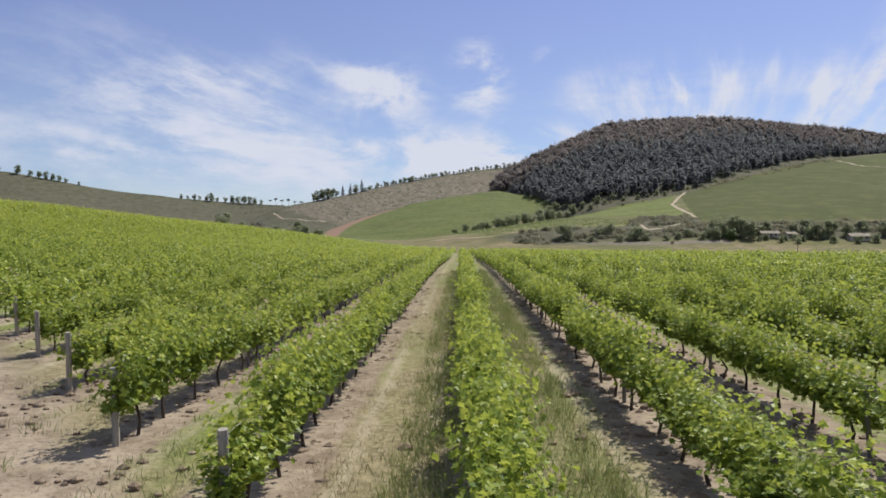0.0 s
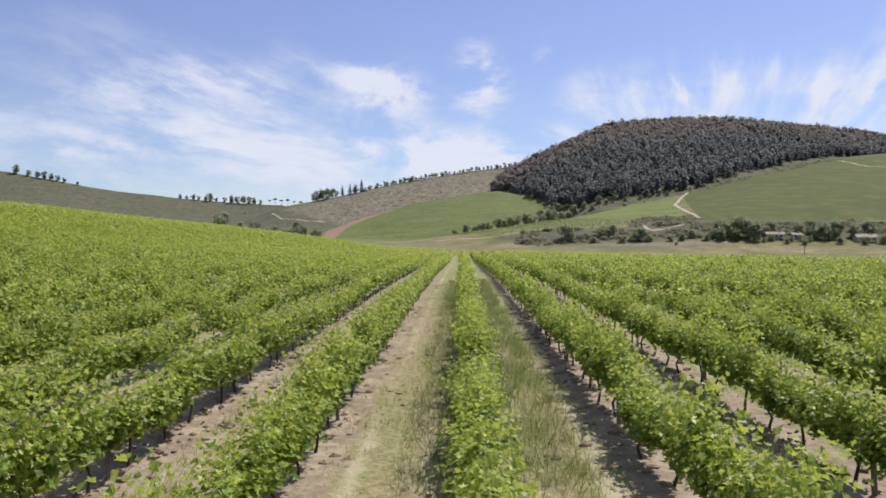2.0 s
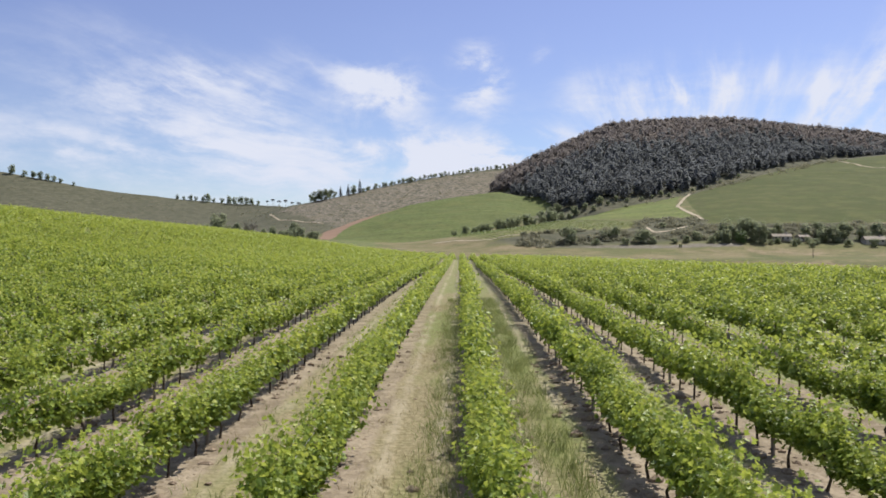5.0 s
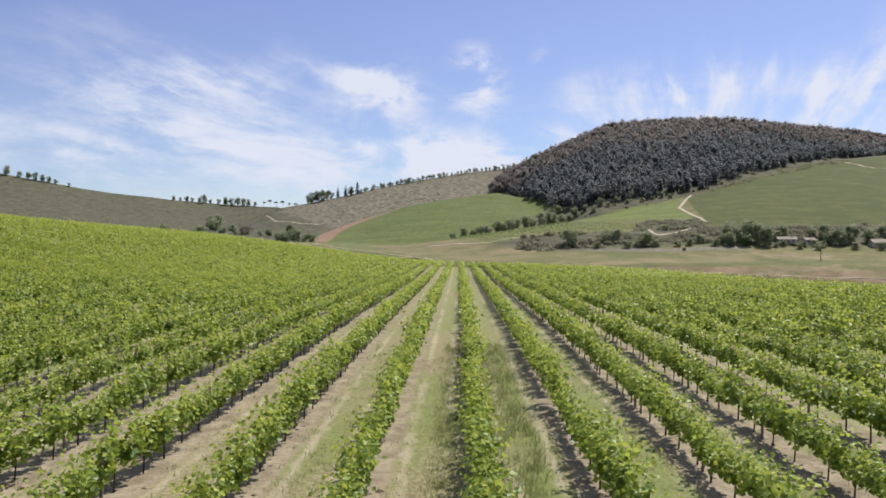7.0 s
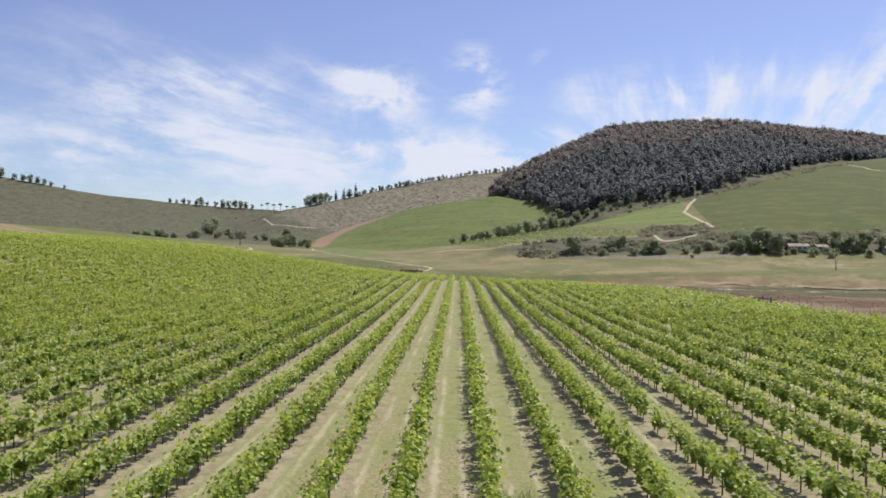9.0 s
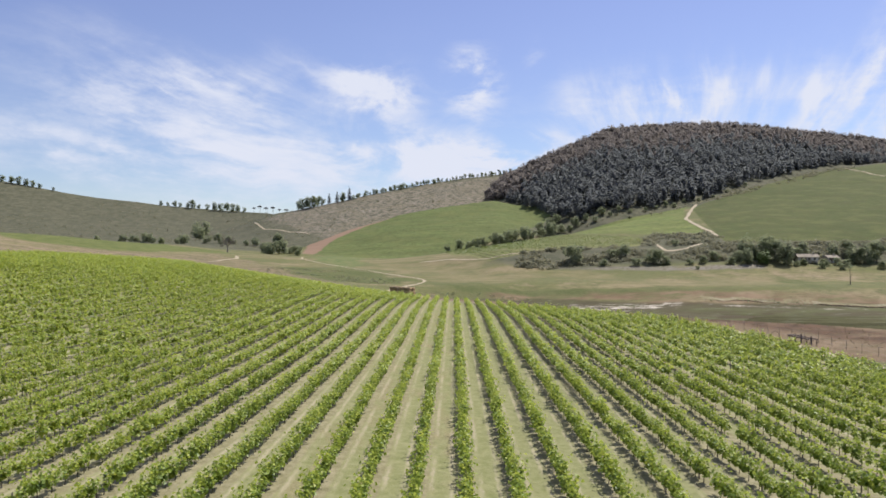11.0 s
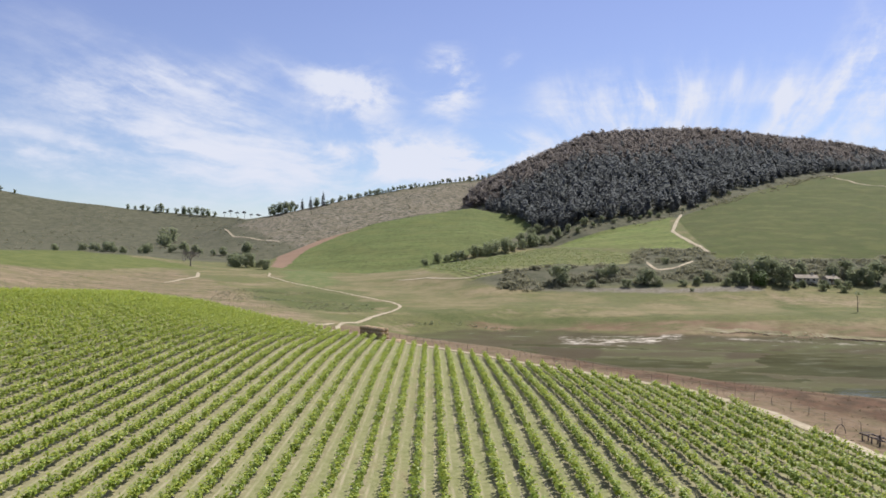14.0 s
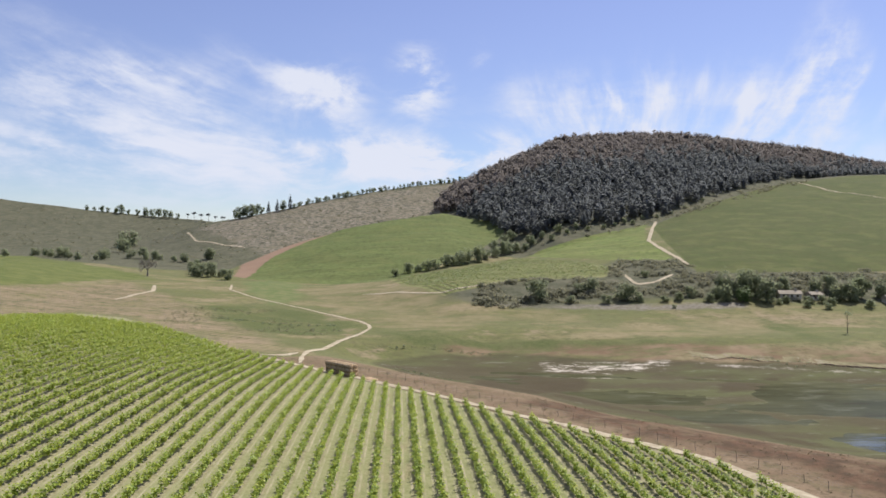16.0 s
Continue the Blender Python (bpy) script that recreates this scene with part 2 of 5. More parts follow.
def terrain(px, py):
    px, py = np.asarray(px, float), np.asarray(py, float)
    left = np.clip(-px, 0, None)
    rise = 14 * np.tanh(0.0013 * left**2 / 14) * (1 - 0.42 * smooth(240, 350, py))
    rise = rise + 16 * smooth(110, 260, left) * (1 - 0.4 * smooth(420, 700, py))
    z = rise - 0.6 * smooth(70, 150, py) + 0.3 * np.exp(-((py - 55) / 35) ** 2) + 1.4 * np.exp(-((px + 52) / 28) ** 2 - ((py - 215) / 50) ** 2) + 1.7 * np.exp(-((px + 98) / 36) ** 2 - ((py - 148) / 45) ** 2)
    z = z + 9 * smooth(330, 520, py) * smooth(-260, 60, px) + 10 * smooth(560, 1000, py)
    # the vineyard climbs gently and breaks off towards its far edge
    deep = inside(px, py, FIELD)
    climb = 0.0105 * np.clip(py - 10, 0, None)
    z = z + np.clip(smin(climb, 0.35 + 0.05 * deep, 0.5), 0, None) * smooth(-14, 0, deep)
    # the bank beyond the lower edge of the vineyard and the pond's basin
    pd = inside(px, py, POND)
    bank = smooth(-34, 2, pd)
    z = z * (1 - bank) + (-6.9) * bank - 1.1 * smooth(0, 12, pd)
    for crest, floor, power, back, drop in ((RIDGE_WEST, 12, 1.8, 500, 70), (RIDGE_SCRUB, 18, 1.1, 400, 60), (HILL_MIDDLE, 8, 0.95, 120, 22),
                                            (HILL_FOREST, 20, 0.9, 500, 60), (HILL_EAST, 14, 0.95, 110, 14)):
        z = smax(z, hill(px, py, crest, floor, power, back, drop), 5.0)
    wild = smooth(3, 12, -inside(px, py, FIELD)) * (1 - smooth(0, 10, pd))
    z = z + wild * (0.40 * fbm(px, py, 16.0, 4) + smooth(500, 800, py) * 1.6 * fbm(px, py, 60.0, 4))
    far = np.hypot(px, py - 300)
    return z - 60 * smooth(1600, 4000, far)


def ground_z(x, y):
    return float(terrain(np.array([x]), np.array([y]))[0])

# ---------------------------------------------------------------- helpers
def link_mesh(name, verts, faces, mats, parent=None, label="", smooth_faces=False, mat_index=None):
    me = bpy.data.meshes.new(name)
    verts = np.asarray(verts, np.float32)
    faces = np.asarray(faces, np.int32)
    k = faces.shape[1]
    me.vertices.add(len(verts))
    me.vertices.foreach_set("co", verts.ravel())
    me.loops.add(faces.size)
    me.loops.foreach_set("vertex_index", faces.ravel())
    me.polygons.add(len(faces))
    me.polygons.foreach_set("loop_start", np.arange(0, faces.size, k, dtype=np.int32))
    me.polygons.foreach_set("use_smooth", np.full(len(faces), smooth_faces))
    for m in mats if isinstance(mats, (list, tuple)) else [mats]:
        me.materials.append(m)
    if mat_index is not None:
        me.polygons.foreach_set("material_index", np.asarray(mat_index, np.int32))
    me.update()
    me.validate()
    ob = new(name, me)
    if parent:
        ob.parent = parent
    if label:
        ob["label"] = label
    return ob


def part(name, bm, material, parent=None, label="", smooth_faces=False):
    me = bpy.data.meshes.new(name)
    for f in bm.faces:
        f.smooth = smooth_faces
    bm.to_mesh(me)
    bm.free()
    me.materials.append(material)
    ob = new(name, me)
    if parent:
        ob.parent = parent
    if label:
        ob["label"] = label
    return ob


def principled(n, colour, rough=0.85, normal=None, **more):
    b = n.add("BsdfPrincipled", Base_Color=colour, Roughness=rough, **more)
    if normal is not None:
        n.feed(b, Normal=normal)
    return b.outputs[0]


def bump(n, height, strength=0.5, distance=0.1):
    return n.add("Bump", Height=height, Strength=strength, Distance=distance).outputs[0]


# ---------------------------------------------------------------- materials
def ground_material():
    m = bpy.data.materials.new("ground_cover")
    n = Nodes(m)
    pos = n.add("NewGeometry").outputs["Position"]
    xyz = n.add("SeparateXYZ", Vector=pos)
    x, y = xyz.outputs[0], xyz.outputs[1]

    def region(name, soft=0.6, ragged=1.5, scale=0.25):
        a = n.add("Attribute")
        a.attribute_name = name
        rough = n.math("MULTIPLY", n.math("SUBTRACT", n.noise(pos, scale, 3.0), 0.5), ragged * 2)
        return n.step(n.math("ADD", a.outputs["Fac"], rough), -soft, soft)

    big = n.noise(pos, 0.012, 4.0)
    mid = n.noise(pos, 0.09, 5.0, 0.6)
    fine = n.noise(pos, 1.3, 5.0, 0.65)
    tiny = n.noise(pos, 9.0, 4.0, 0.6)
    # valley: grazed dry grass with greener hollows, bands along the old shore
    bands = n.noise(n.mapping(pos, scale=(0.010, 0.06, 0.0), turn=-14.0), 1.0, 4.0, 0.6)
    dry = n.mix(n.step(mid, 0.35, 0.7), rgb(0.205, 0.170, 0.092), rgb(0.27, 0.22, 0.13))
    green = n.mix(n.step(fine, 0.3, 0.7), rgb(0.105, 0.115, 0.042), rgb(0.150, 0.150, 0.060))
    colour = n.mix(n.step(n.math("ADD", n.math("MULTIPLY", bands, 0.65), n.math("MULTIPLY", big, 0.4)), 0.47, 0.64), green, dry)
    colour = n.mix(n.step(fine, 0.55, 0.75, 0.0, 0.6), colour, rgb(0.125, 0.115, 0.055))
    colour = n.mix(n.step(n.noise(pos, 0.22, 5.0, 0.75), 0.48, 0.66, 0.0, 0.6), colour, rgb(0.115, 0.105, 0.048))
    patchy = n.noise(pos, 0.03, 5.0, 0.65)
    colour = n.mix(n.step(patchy, 0.47, 0.56, 0.0, 0.85), colour, rgb(0.122, 0.128, 0.054))
    colour = n.mix(n.step(patchy, 0.44, 0.35, 0.0, 0.8), colour, rgb(0.255, 0.200, 0.128))
    tufts = n.noise(n.mapping(pos, scale=(0.6, 1.0, 1.0)), 0.55, 5.0, 0.75)
    colour = n.mix(n.step(tufts, 0.48, 0.64, 0.0, 0.75), colour, rgb(0.092, 0.088, 0.042))
    meadow = n.mix(n.step(n.noise(pos, 0.16, 5.0, 0.7), 0.36, 0.64), rgb(0.235, 0.190, 0.112), rgb(0.175, 0.150, 0.078))
    colour = n.mix(n.math("MULTIPLY", region("dry_meadow", 5.0, 12.0, 0.05), n.step(n.noise(n.mapping(pos, scale=(0.4, 1.0, 1.0)), 0.09, 5.0, 0.7), 0.38, 0.62, 0.1, 0.8)), colour, meadow)
    pasture = n.mix(n.step(n.noise(pos, 0.14, 5.0, 0.7), 0.38, 0.62), rgb(0.098, 0.128, 0.044), rgb(0.150, 0.155, 0.066))
    colour = n.mix(region("wet_meadow", 4.0, 9.0, 0.06), colour, pasture)
    lush = n.mix(n.step(fine, 0.3, 0.7), rgb(0.066, 0.082, 0.028), rgb(0.105, 0.116, 0.043))
    colour = n.mix(n.math("MULTIPLY", region("hollow", 3.0, 9.0, 0.07), n.step(n.noise(pos, 0.10, 4.0, 0.7), 0.34, 0.56, 0.25, 0.95)), colour, lush)
    rust = n.mix(n.step(mid, 0.35, 0.65), rgb(0.16, 0.105, 0.066), rgb(0.23, 0.165, 0.105))
    colour = n.mix(n.math("MULTIPLY", region("shore", 3.0, 7.0, 0.08), n.step(n.noise(n.mapping(pos, scale=(0.3, 1.0, 1.0)), 0.16, 5.0, 0.7), 0.36, 0.60, 0.1, 0.95)), colour, rust)
    stones = n.mix(n.step(n.noise(pos, 0.7, 4.0, 0.75), 0.42, 0.60), rgb(0.205, 0.185, 0.150), rgb(0.125, 0.110, 0.080))
    colour = n.mix(region("stony", 2.0, 5.0, 0.12), colour, stones)
    # heath on the far slopes
    speck = n.noise(pos, 0.22, 4.0, 0.75)
    heath = n.mix(n.step(mid, 0.3, 0.7), rgb(0.076, 0.078, 0.050), rgb(0.122, 0.115, 0.076))
    heath = n.mix(n.step(speck, 0.50, 0.62, 0.0, 0.75), heath, rgb(0.052, 0.058, 0.028))
    colour = n.mix(region("heath", 6.0, 14.0, 0.03), colour, heath)
    rubble = n.mix(n.step(speck, 0.40, 0.60), rgb(0.225, 0.195, 0.152), rgb(0.056, 0.058, 0.036))
    rubble = n.mix(n.step(n.noise(pos, 0.045, 5.0, 0.7), 0.40, 0.62, 0.0, 0.5), rubble, rgb(0.155, 0.135, 0.090))
    colour = n.mix(region("rubble", 8.0, 22.0, 0.03), colour, rubble)
    # planted slopes
    def planted(angle, a, b, soil, gap):
        rows = n.add("SeparateXYZ", Vector=n.mapping(pos, turn=angle)).outputs[0]
        w = n.math("PINGPONG", n.math("MULTIPLY", rows, 0.4), 0.5)
        leafy = n.mix(n.step(n.math("ADD", n.math("MULTIPLY", mid, 0.6), n.math("MULTIPLY", big, 0.5)), 0.42, 0.68), a, b)
        coarse = n.noise(pos, 0.30, 4.0, 0.7)
        leafy = n.mix(n.step(coarse, 0.42, 0.64, 0.0, 0.75), leafy, rgb(0.050, 0.066, 0.018))
        bench = n.noise(n.mapping(pos, scale=(0.012, 0.11, 0.11), turn=angle + 12.0), 1.0, 4.0, 0.6)
        leafy = n.mix(n.step(bench, 0.44, 0.58, 0.0, 0.5), leafy, rgb(0.065, 0.078, 0.024))
        grainy = n.noise(n.mapping(pos, scale=(0.05, 0.40, 0.40), turn=angle + 12.0), 1.0, 5.0, 0.75)
        leafy = n.mix(n.step(grainy, 0.46, 0.62, 0.0, 0.55), leafy, soil)
        leafy = n.mix(n.step(n.noise(pos, 0.05, 4.0, 0.65), 0.48, 0.62, 0.0, 0.4), leafy, rgb(0.135, 0.140, 0.048))
        return n.mix(n.math("MULTIPLY", n.step(w, 0.30, 0.46), gap), leafy, soil)

    vine_a = planted(78.0, rgb(0.054, 0.078, 0.019), rgb(0.082, 0.100, 0.028), rgb(0.092, 0.084, 0.038), 0.6)
    vine_b = planted(4.0, rgb(0.104, 0.136, 0.042), rgb(0.134, 0.162, 0.054), rgb(0.13, 0.14, 0.055), 0.18)
    vine_c = planted(-25.0, rgb(0.175, 0.195, 0.072), rgb(0.220, 0.225, 0.090), rgb(0.25, 0.22, 0.12), 0.4)
    colour = n.mix(region("slope_middle", 0.8, 1.5), colour, vine_b)
    colour = n.mix(region("slope_east", 0.8, 1.5), colour, vine_a)
    colour = n.mix(region("slope_low", 0.8, 1.5), colour, vine_c)
    vine_d = planted(78.0, rgb(0.130, 0.175, 0.046), rgb(0.165, 0.200, 0.058), rgb(0.17, 0.175, 0.07), 0.35)
    colour = n.mix(region("slope_upper", 0.8, 1.5), colour, vine_d)
    colour = n.mix(region("strip_west", 3.0, 8.0, 0.05), colour, n.mix(n.step(n.noise(pos, 0.12, 5.0, 0.7), 0.35, 0.65), rgb(0.085, 0.105, 0.030), rgb(0.135, 0.145, 0.048)))
    colour = n.mix(region("red_soil", 1.0, 3.0, 0.08), colour, n.mix(mid, rgb(0.200, 0.130, 0.090), rgb(0.250, 0.170, 0.118)))
    young = planted(12.0, rgb(0.215, 0.175, 0.108), rgb(0.245, 0.190, 0.122), rgb(0.285, 0.205, 0.142), 0.45)
    colour = n.mix(region("young_block", 6.0, 12.0, 0.04), colour, young)
    # the bank and mud round the pond
    bank = n.mix(n.step(mid, 0.35, 0.7), rgb(0.165, 0.115, 0.072), rgb(0.215, 0.158, 0.104))
    bank = n.mix(n.step(n.noise(pos, 0.30, 5.0, 0.7), 0.45, 0.65, 0.0, 0.75), bank, rgb(0.118, 0.100, 0.052))
    bank = n.mix(n.step(n.noise(pos, 1.1, 5.0, 0.75), 0.50, 0.64, 0.0, 0.7), bank, rgb(0.068, 0.053, 0.030))
    scar = n.mix(n.step(n.noise(pos, 0.35, 5.0, 0.75), 0.38, 0.62), rgb(0.115, 0.066, 0.041), rgb(0.066, 0.044, 0.027))
    bank = n.mix(n.math("MULTIPLY", region("scar", 3.0, 8.0, 0.10), n.step(n.noise(pos, 0.14, 4.0, 0.7), 0.33, 0.55, 0.3, 0.95)), bank, scar)
    colour = n.mix(region("bank", 3.0, 5.0, 0.06), colour, bank)
    shore = n.math("ADD", bands, n.math("MULTIPLY", mid, 0.5))
    mud = n.mix(n.step(shore, 0.60, 0.85), rgb(0.092, 0.094, 0.042), rgb(0.080, 0.068, 0.038))
    streak = n.noise(n.mapping(pos, scale=(0.10, 0.30, 1.0), turn=-14.0), 1.0, 6.0, 0.7)
    mud = n.mix(n.step(streak, 0.50, 0.66, 0.0, 0.55), mud, rgb(0.060, 0.052, 0.028))
    mud = n.mix(n.step(streak, 0.42, 0.34, 0.0, 0.7), mud, rgb(0.165, 0.165, 0.115))
    colour = n.mix(region("mud", 2.0, 5.0, 0.06), colour, mud)
    # dark peat, plus pond reflections and the shore's shadow painted in the same colour
    colour = n.mix(n.math("MULTIPLY", region("peat_and_shade", 1.5, 5.0, 0.10), 0.85), colour, n.mix(fine, rgb(0.042, 0.033, 0.020), rgb(0.085, 0.066, 0.036)))
    crust = n.math("MULTIPLY", region("salt", 1.5, 5.0, 0.16), n.step(n.noise(n.mapping(pos, scale=(0.4, 1.0, 1.0)), 0.34, 5.0, 0.75), 0.47, 0.60))
    colour = n.mix(crust, colour, n.mix(fine, rgb(0.36, 0.31, 0.24), rgb(0.58, 0.53, 0.46)))
    # vineyard floor: bare tilled band under the vines, wheel tracks, grass between
    across = n.math("FRACT", n.math("ADD", n.math("MULTIPLY", x, 0.4), 100.5))  # 0.5 on a row
    off = n.math("ABSOLUTE", n.math("SUBTRACT", across, 0.5))
    lane = n.math("FLOOR", n.math("MULTIPLY", x, 0.4))
    lane_noise = n.add("TexWhiteNoise")
    lane_noise.noise_dimensions = "1D"
    n.feed(lane_noise, W=lane)
    soil = n.mix(n.step(fine, 0.32, 0.68), rgb(0.185, 0.146, 0.104), rgb(0.330, 0.272, 0.200))
    soil = n.mix(n.step(tiny, 0.50, 0.70, 0.0, 0.7), soil, rgb(0.135, 0.10, 0.068))
    soil = n.mix(n.step(n.noise(pos, 3.4, 5.0, 0.7), 0.50, 0.66, 0.0, 0.5), soil, rgb(0.37, 0.31, 0.235))
    straw = n.mix(n.step(tiny, 0.3, 0.7), rgb(0.160, 0.138, 0.072), rgb(0.290, 0.248, 0.150))
    sward = n.mix(n.step(tiny, 0.3, 0.7), rgb(0.10, 0.135, 0.035), rgb(0.20, 0.21, 0.075))
    patch = n.math("ADD", n.math("MULTIPLY", n.noise(n.mapping(pos, scale=(1.0, 0.25, 1.0)), 0.55, 5.0, 0.6), 0.8), n.math("MULTIPLY", n.step(n.math("ABSOLUTE", n.math("ADD", x, 5.0)), 4.0, 13.0), 0.20))
    patch = n.math("ADD", patch, n.math("MULTIPLY", lane_noise.outputs[0], 0.08))
    weedy = n.step(y, 12.0, 110.0)
    sward = n.mix(n.math("MULTIPLY", weedy, 0.85), sward, n.mix(n.step(fine, 0.3, 0.7), rgb(0.170, 0.178, 0.078), rgb(0.262, 0.252, 0.138)))
    grassy = n.mix(n.step(n.math("ADD", patch, n.math("MULTIPLY", weedy, 0.16)), 0.37, 0.58), straw, sward)
    floor = n.mix(n.step(n.math("ADD", off, n.math("MULTIPLY", n.math("SUBTRACT", fine, 0.5), 0.22)), 0.16, 0.27), n.mix(n.math("MULTIPLY", weedy, 0.55), soil, sward), grassy)
    track = n.math("ABSOLUTE", n.math("SUBTRACT", off, 0.30))
    worn = n.step(n.noise(n.mapping(pos, scale=(1.0, 0.22, 1.0)), 0.9, 5.0, 0.7), 0.38, 0.62, 0.05, 0.9)
    floor = n.mix(n.math("MULTIPLY", worn, n.step(n.math("ADD", track, n.math("MULTIPLY", n.math("SUBTRACT", fine, 0.5), 0.26)), 0.0, 0.09, 0.8, 0.0)), floor, rgb(0.375, 0.325, 0.235))
    colour = n.mix(region("vineyard", 0.5, 0.6), colour, floor)
    colour = n.mix(region("headland", 0.5, 0.8), colour, n.mix(n.step(patch, 0.46, 0.62), soil, straw))
    high = n.math("ADD", n.math("MULTIPLY", fine, 0.16), n.math("MULTIPLY", tiny, 0.05))
    n.out(principled(n, colour, 0.95, bump(n, high, 0.9, 0.6), Specular_IOR_Level=0.12))
    return m


def leaf_material(name, dark, light, tip, gloss=0.45, through=0.35):
    m = bpy.data.materials.new(name)
    n = Nodes(m)
    g = n.add("NewGeometry")
    pos = g.outputs["Position"]
    one = g.outputs["Random Per Island"]
    wide = n.noise(pos, 0.35, 3.0)
    c = n.mix(one, dark, light)
    c = n.mix(n.step(n.math("ADD", one, n.math("MULTIPLY", wide, 0.9)), 1.05, 1.45, 0.0, 0.85), c, tip)
    fine = n.noise(pos, 40.0, 2.0)
    c = n.mix(n.math("MULTIPLY", fine, 0.25), c, dark)
    solid = principled(n, c, gloss, Specular_IOR_Level=0.35)
    lit = n.add("BsdfTranslucent", Color=n.mix(0.5, c, tip)).outputs[0]
    n.out(n.add("MixShader", i0=through, i1=solid, i2=lit).outputs[0])
    return m


def plain(name, a, b, scale, rough=0.85, depth=0.02, strength=0.5, stretch=(1, 1, 1), spec=0.2):
    m = bpy.data.materials.new(name)
    n = Nodes(m)
    pos = n.mapping(n.add("TexCoord").outputs["Object"], scale=stretch)
    f = n.noise(pos, scale, 6.0, 0.65)
    wide = n.noise(pos, scale * 0.13, 3.0)
    c = n.mix(n.step(n.math("ADD", n.math("MULTIPLY", f, 0.7), n.math("MULTIPLY", wide, 0.3)), 0.32, 0.68), a, b)
    n.out(principled(n, c, rough, bump(n, f, strength, depth), Specular_IOR_Level=spec))
    return m


GROUND = ground_material()
# tips are younger leaves; sunlit tops and shaded insides are also painted in
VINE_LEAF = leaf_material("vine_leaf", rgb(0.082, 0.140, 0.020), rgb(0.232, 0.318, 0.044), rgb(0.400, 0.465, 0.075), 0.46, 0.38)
VINE_LIT_TIP = leaf_material("young_lit_leaf", rgb(0.205, 0.295, 0.040), rgb(0.365, 0.435, 0.068), rgb(0.53, 0.55, 0.11), 0.46, 0.45)
BARK = plain("vine_bark", rgb(0.045, 0.032, 0.024), rgb(0.11, 0.085, 0.062), 22.0, 0.95, 0.02, 0.9, (1, 1, 0.25))

# ---------------------------------------------------------------- ground
def axis(marks):
    out = []
    for (a, step), (b, _) in zip(marks, marks[1:]):
        out += list(np.arange(a, b - 1e-6, step))
    return np.array(out + [marks[-1][0]])


SLOPE_MIDDLE = [(-100.7, 559.4), (-55.8, 539.3), (-21.8, 529.3), (-6.8, 534.3), (29.1, 599.5), (59.1, 659.6), (94.7, 744.9), (87.8, 764.9), (70, 800), (42, 822), (-8.1, 783), (-57.2, 743.8), (-92.3, 704.7), (-104.5, 639.6)]
RED_SOIL = [(-108.7, 574.4), (-98.7, 561.4), (-99.5, 639.6), (-84.3, 704.7), (-60.2, 741.8), (-98.3, 714.8), (-118.5, 649.6)]
SLOPE_EAST = [(149.9, 461.1), (257.9, 465.1), (417.9, 461.1), (898, 479.1), (1499.4, 699.7), (1500, 1190), (900, 1110), (634, 1022), (569, 1002), (462, 942), (380, 872), (286.8, 771.9), (208.3, 683.7), (195.1, 659.6), (170.5, 559.4)]
SLOPE_LOW = [(-8.8, 519.2), (1, 467.1), (17.5, 430), (34.2, 439), (49, 451.1), (71.9, 456.1), (100.9, 459.1), (114.1, 493.2), (95.3, 525.3), (78.5, 551.3), (74.5, 561.4), (28.8, 536.3)]
SLOPE_UPPER = [(76.6, 571.4), (96.4, 540.3), (124.3, 517.2), (152.2, 503.2), (158.3, 529.3), (167.7, 594.4), (189.1, 659.6), (206.4, 699.7), (197.4, 696.7), (176.3, 685.7), (150.2, 672.7), (124.1, 660.6), (101.1, 656.6), (86.8, 611.5)]
STRIP_WEST = [(-375, 801), (-324, 759), (-227, 632), (-159, 551), (-138, 509), (-153, 490), (-159, 453), (-165, 405), (-197, 387), (-330, 470), (-520, 640)]
YOUNG_BLOCK = [(-160, 230), (-125, 300), (-126, 338), (-112, 357), (-94, 353), (-78, 335), (-48, 299), (-36, 305), (-50, 340), (-85, 400), (-116, 442), (-140, 482), (-152, 440), (-165, 405), (-195, 385), (-330, 465), (-420, 380), (-300, 240)]
HEADLAND = [(5, -2), (-2.5, 7.6), (-5, 10.6), (-7.5, 14), (-10, 17.5), (-30, 42), (-60, 80), (-100, 130), (-118, 120), (-60, 60), (-25, 20), (-9, -2), (0, -10)]
SCRUB_KNOLL = [(101.9, 461.1), (115.1, 494.2), (125.2, 514.2), (151.2, 501.2), (155.1, 485.2), (147.9, 461.1), (127.9, 451.1)]
SALT = [(43.3, 325.4), (58.4, 325.9), (73.3, 322.4), (81.3, 324.4), (81.2, 318.3), (69.1, 313.3), (60.2, 314.3), (59, 304.2), (50.2, 303.2), (50.4, 315.3), (41.7, 318.3)]
SALT_LINE = [(91.2, 319.4), (107.2, 315.3), (139, 305.3)]
SCAR = [(29.8, 238.2), (35.6, 225.2), (42.4, 216.2), (49.1, 210.2), (54, 202.2), (58.9, 196.2), (61.9, 190.2), (65.9, 176.2), (69.9, 148.2)]
CUT_BANK = [(91.3, 324.6), (102.3, 323.8), (109.8, 320.8), (120.2, 317.1), (132.2, 313.8), (144.1, 311.7), (176, 307.3), (236, 302.2), (315.9, 295.2)]


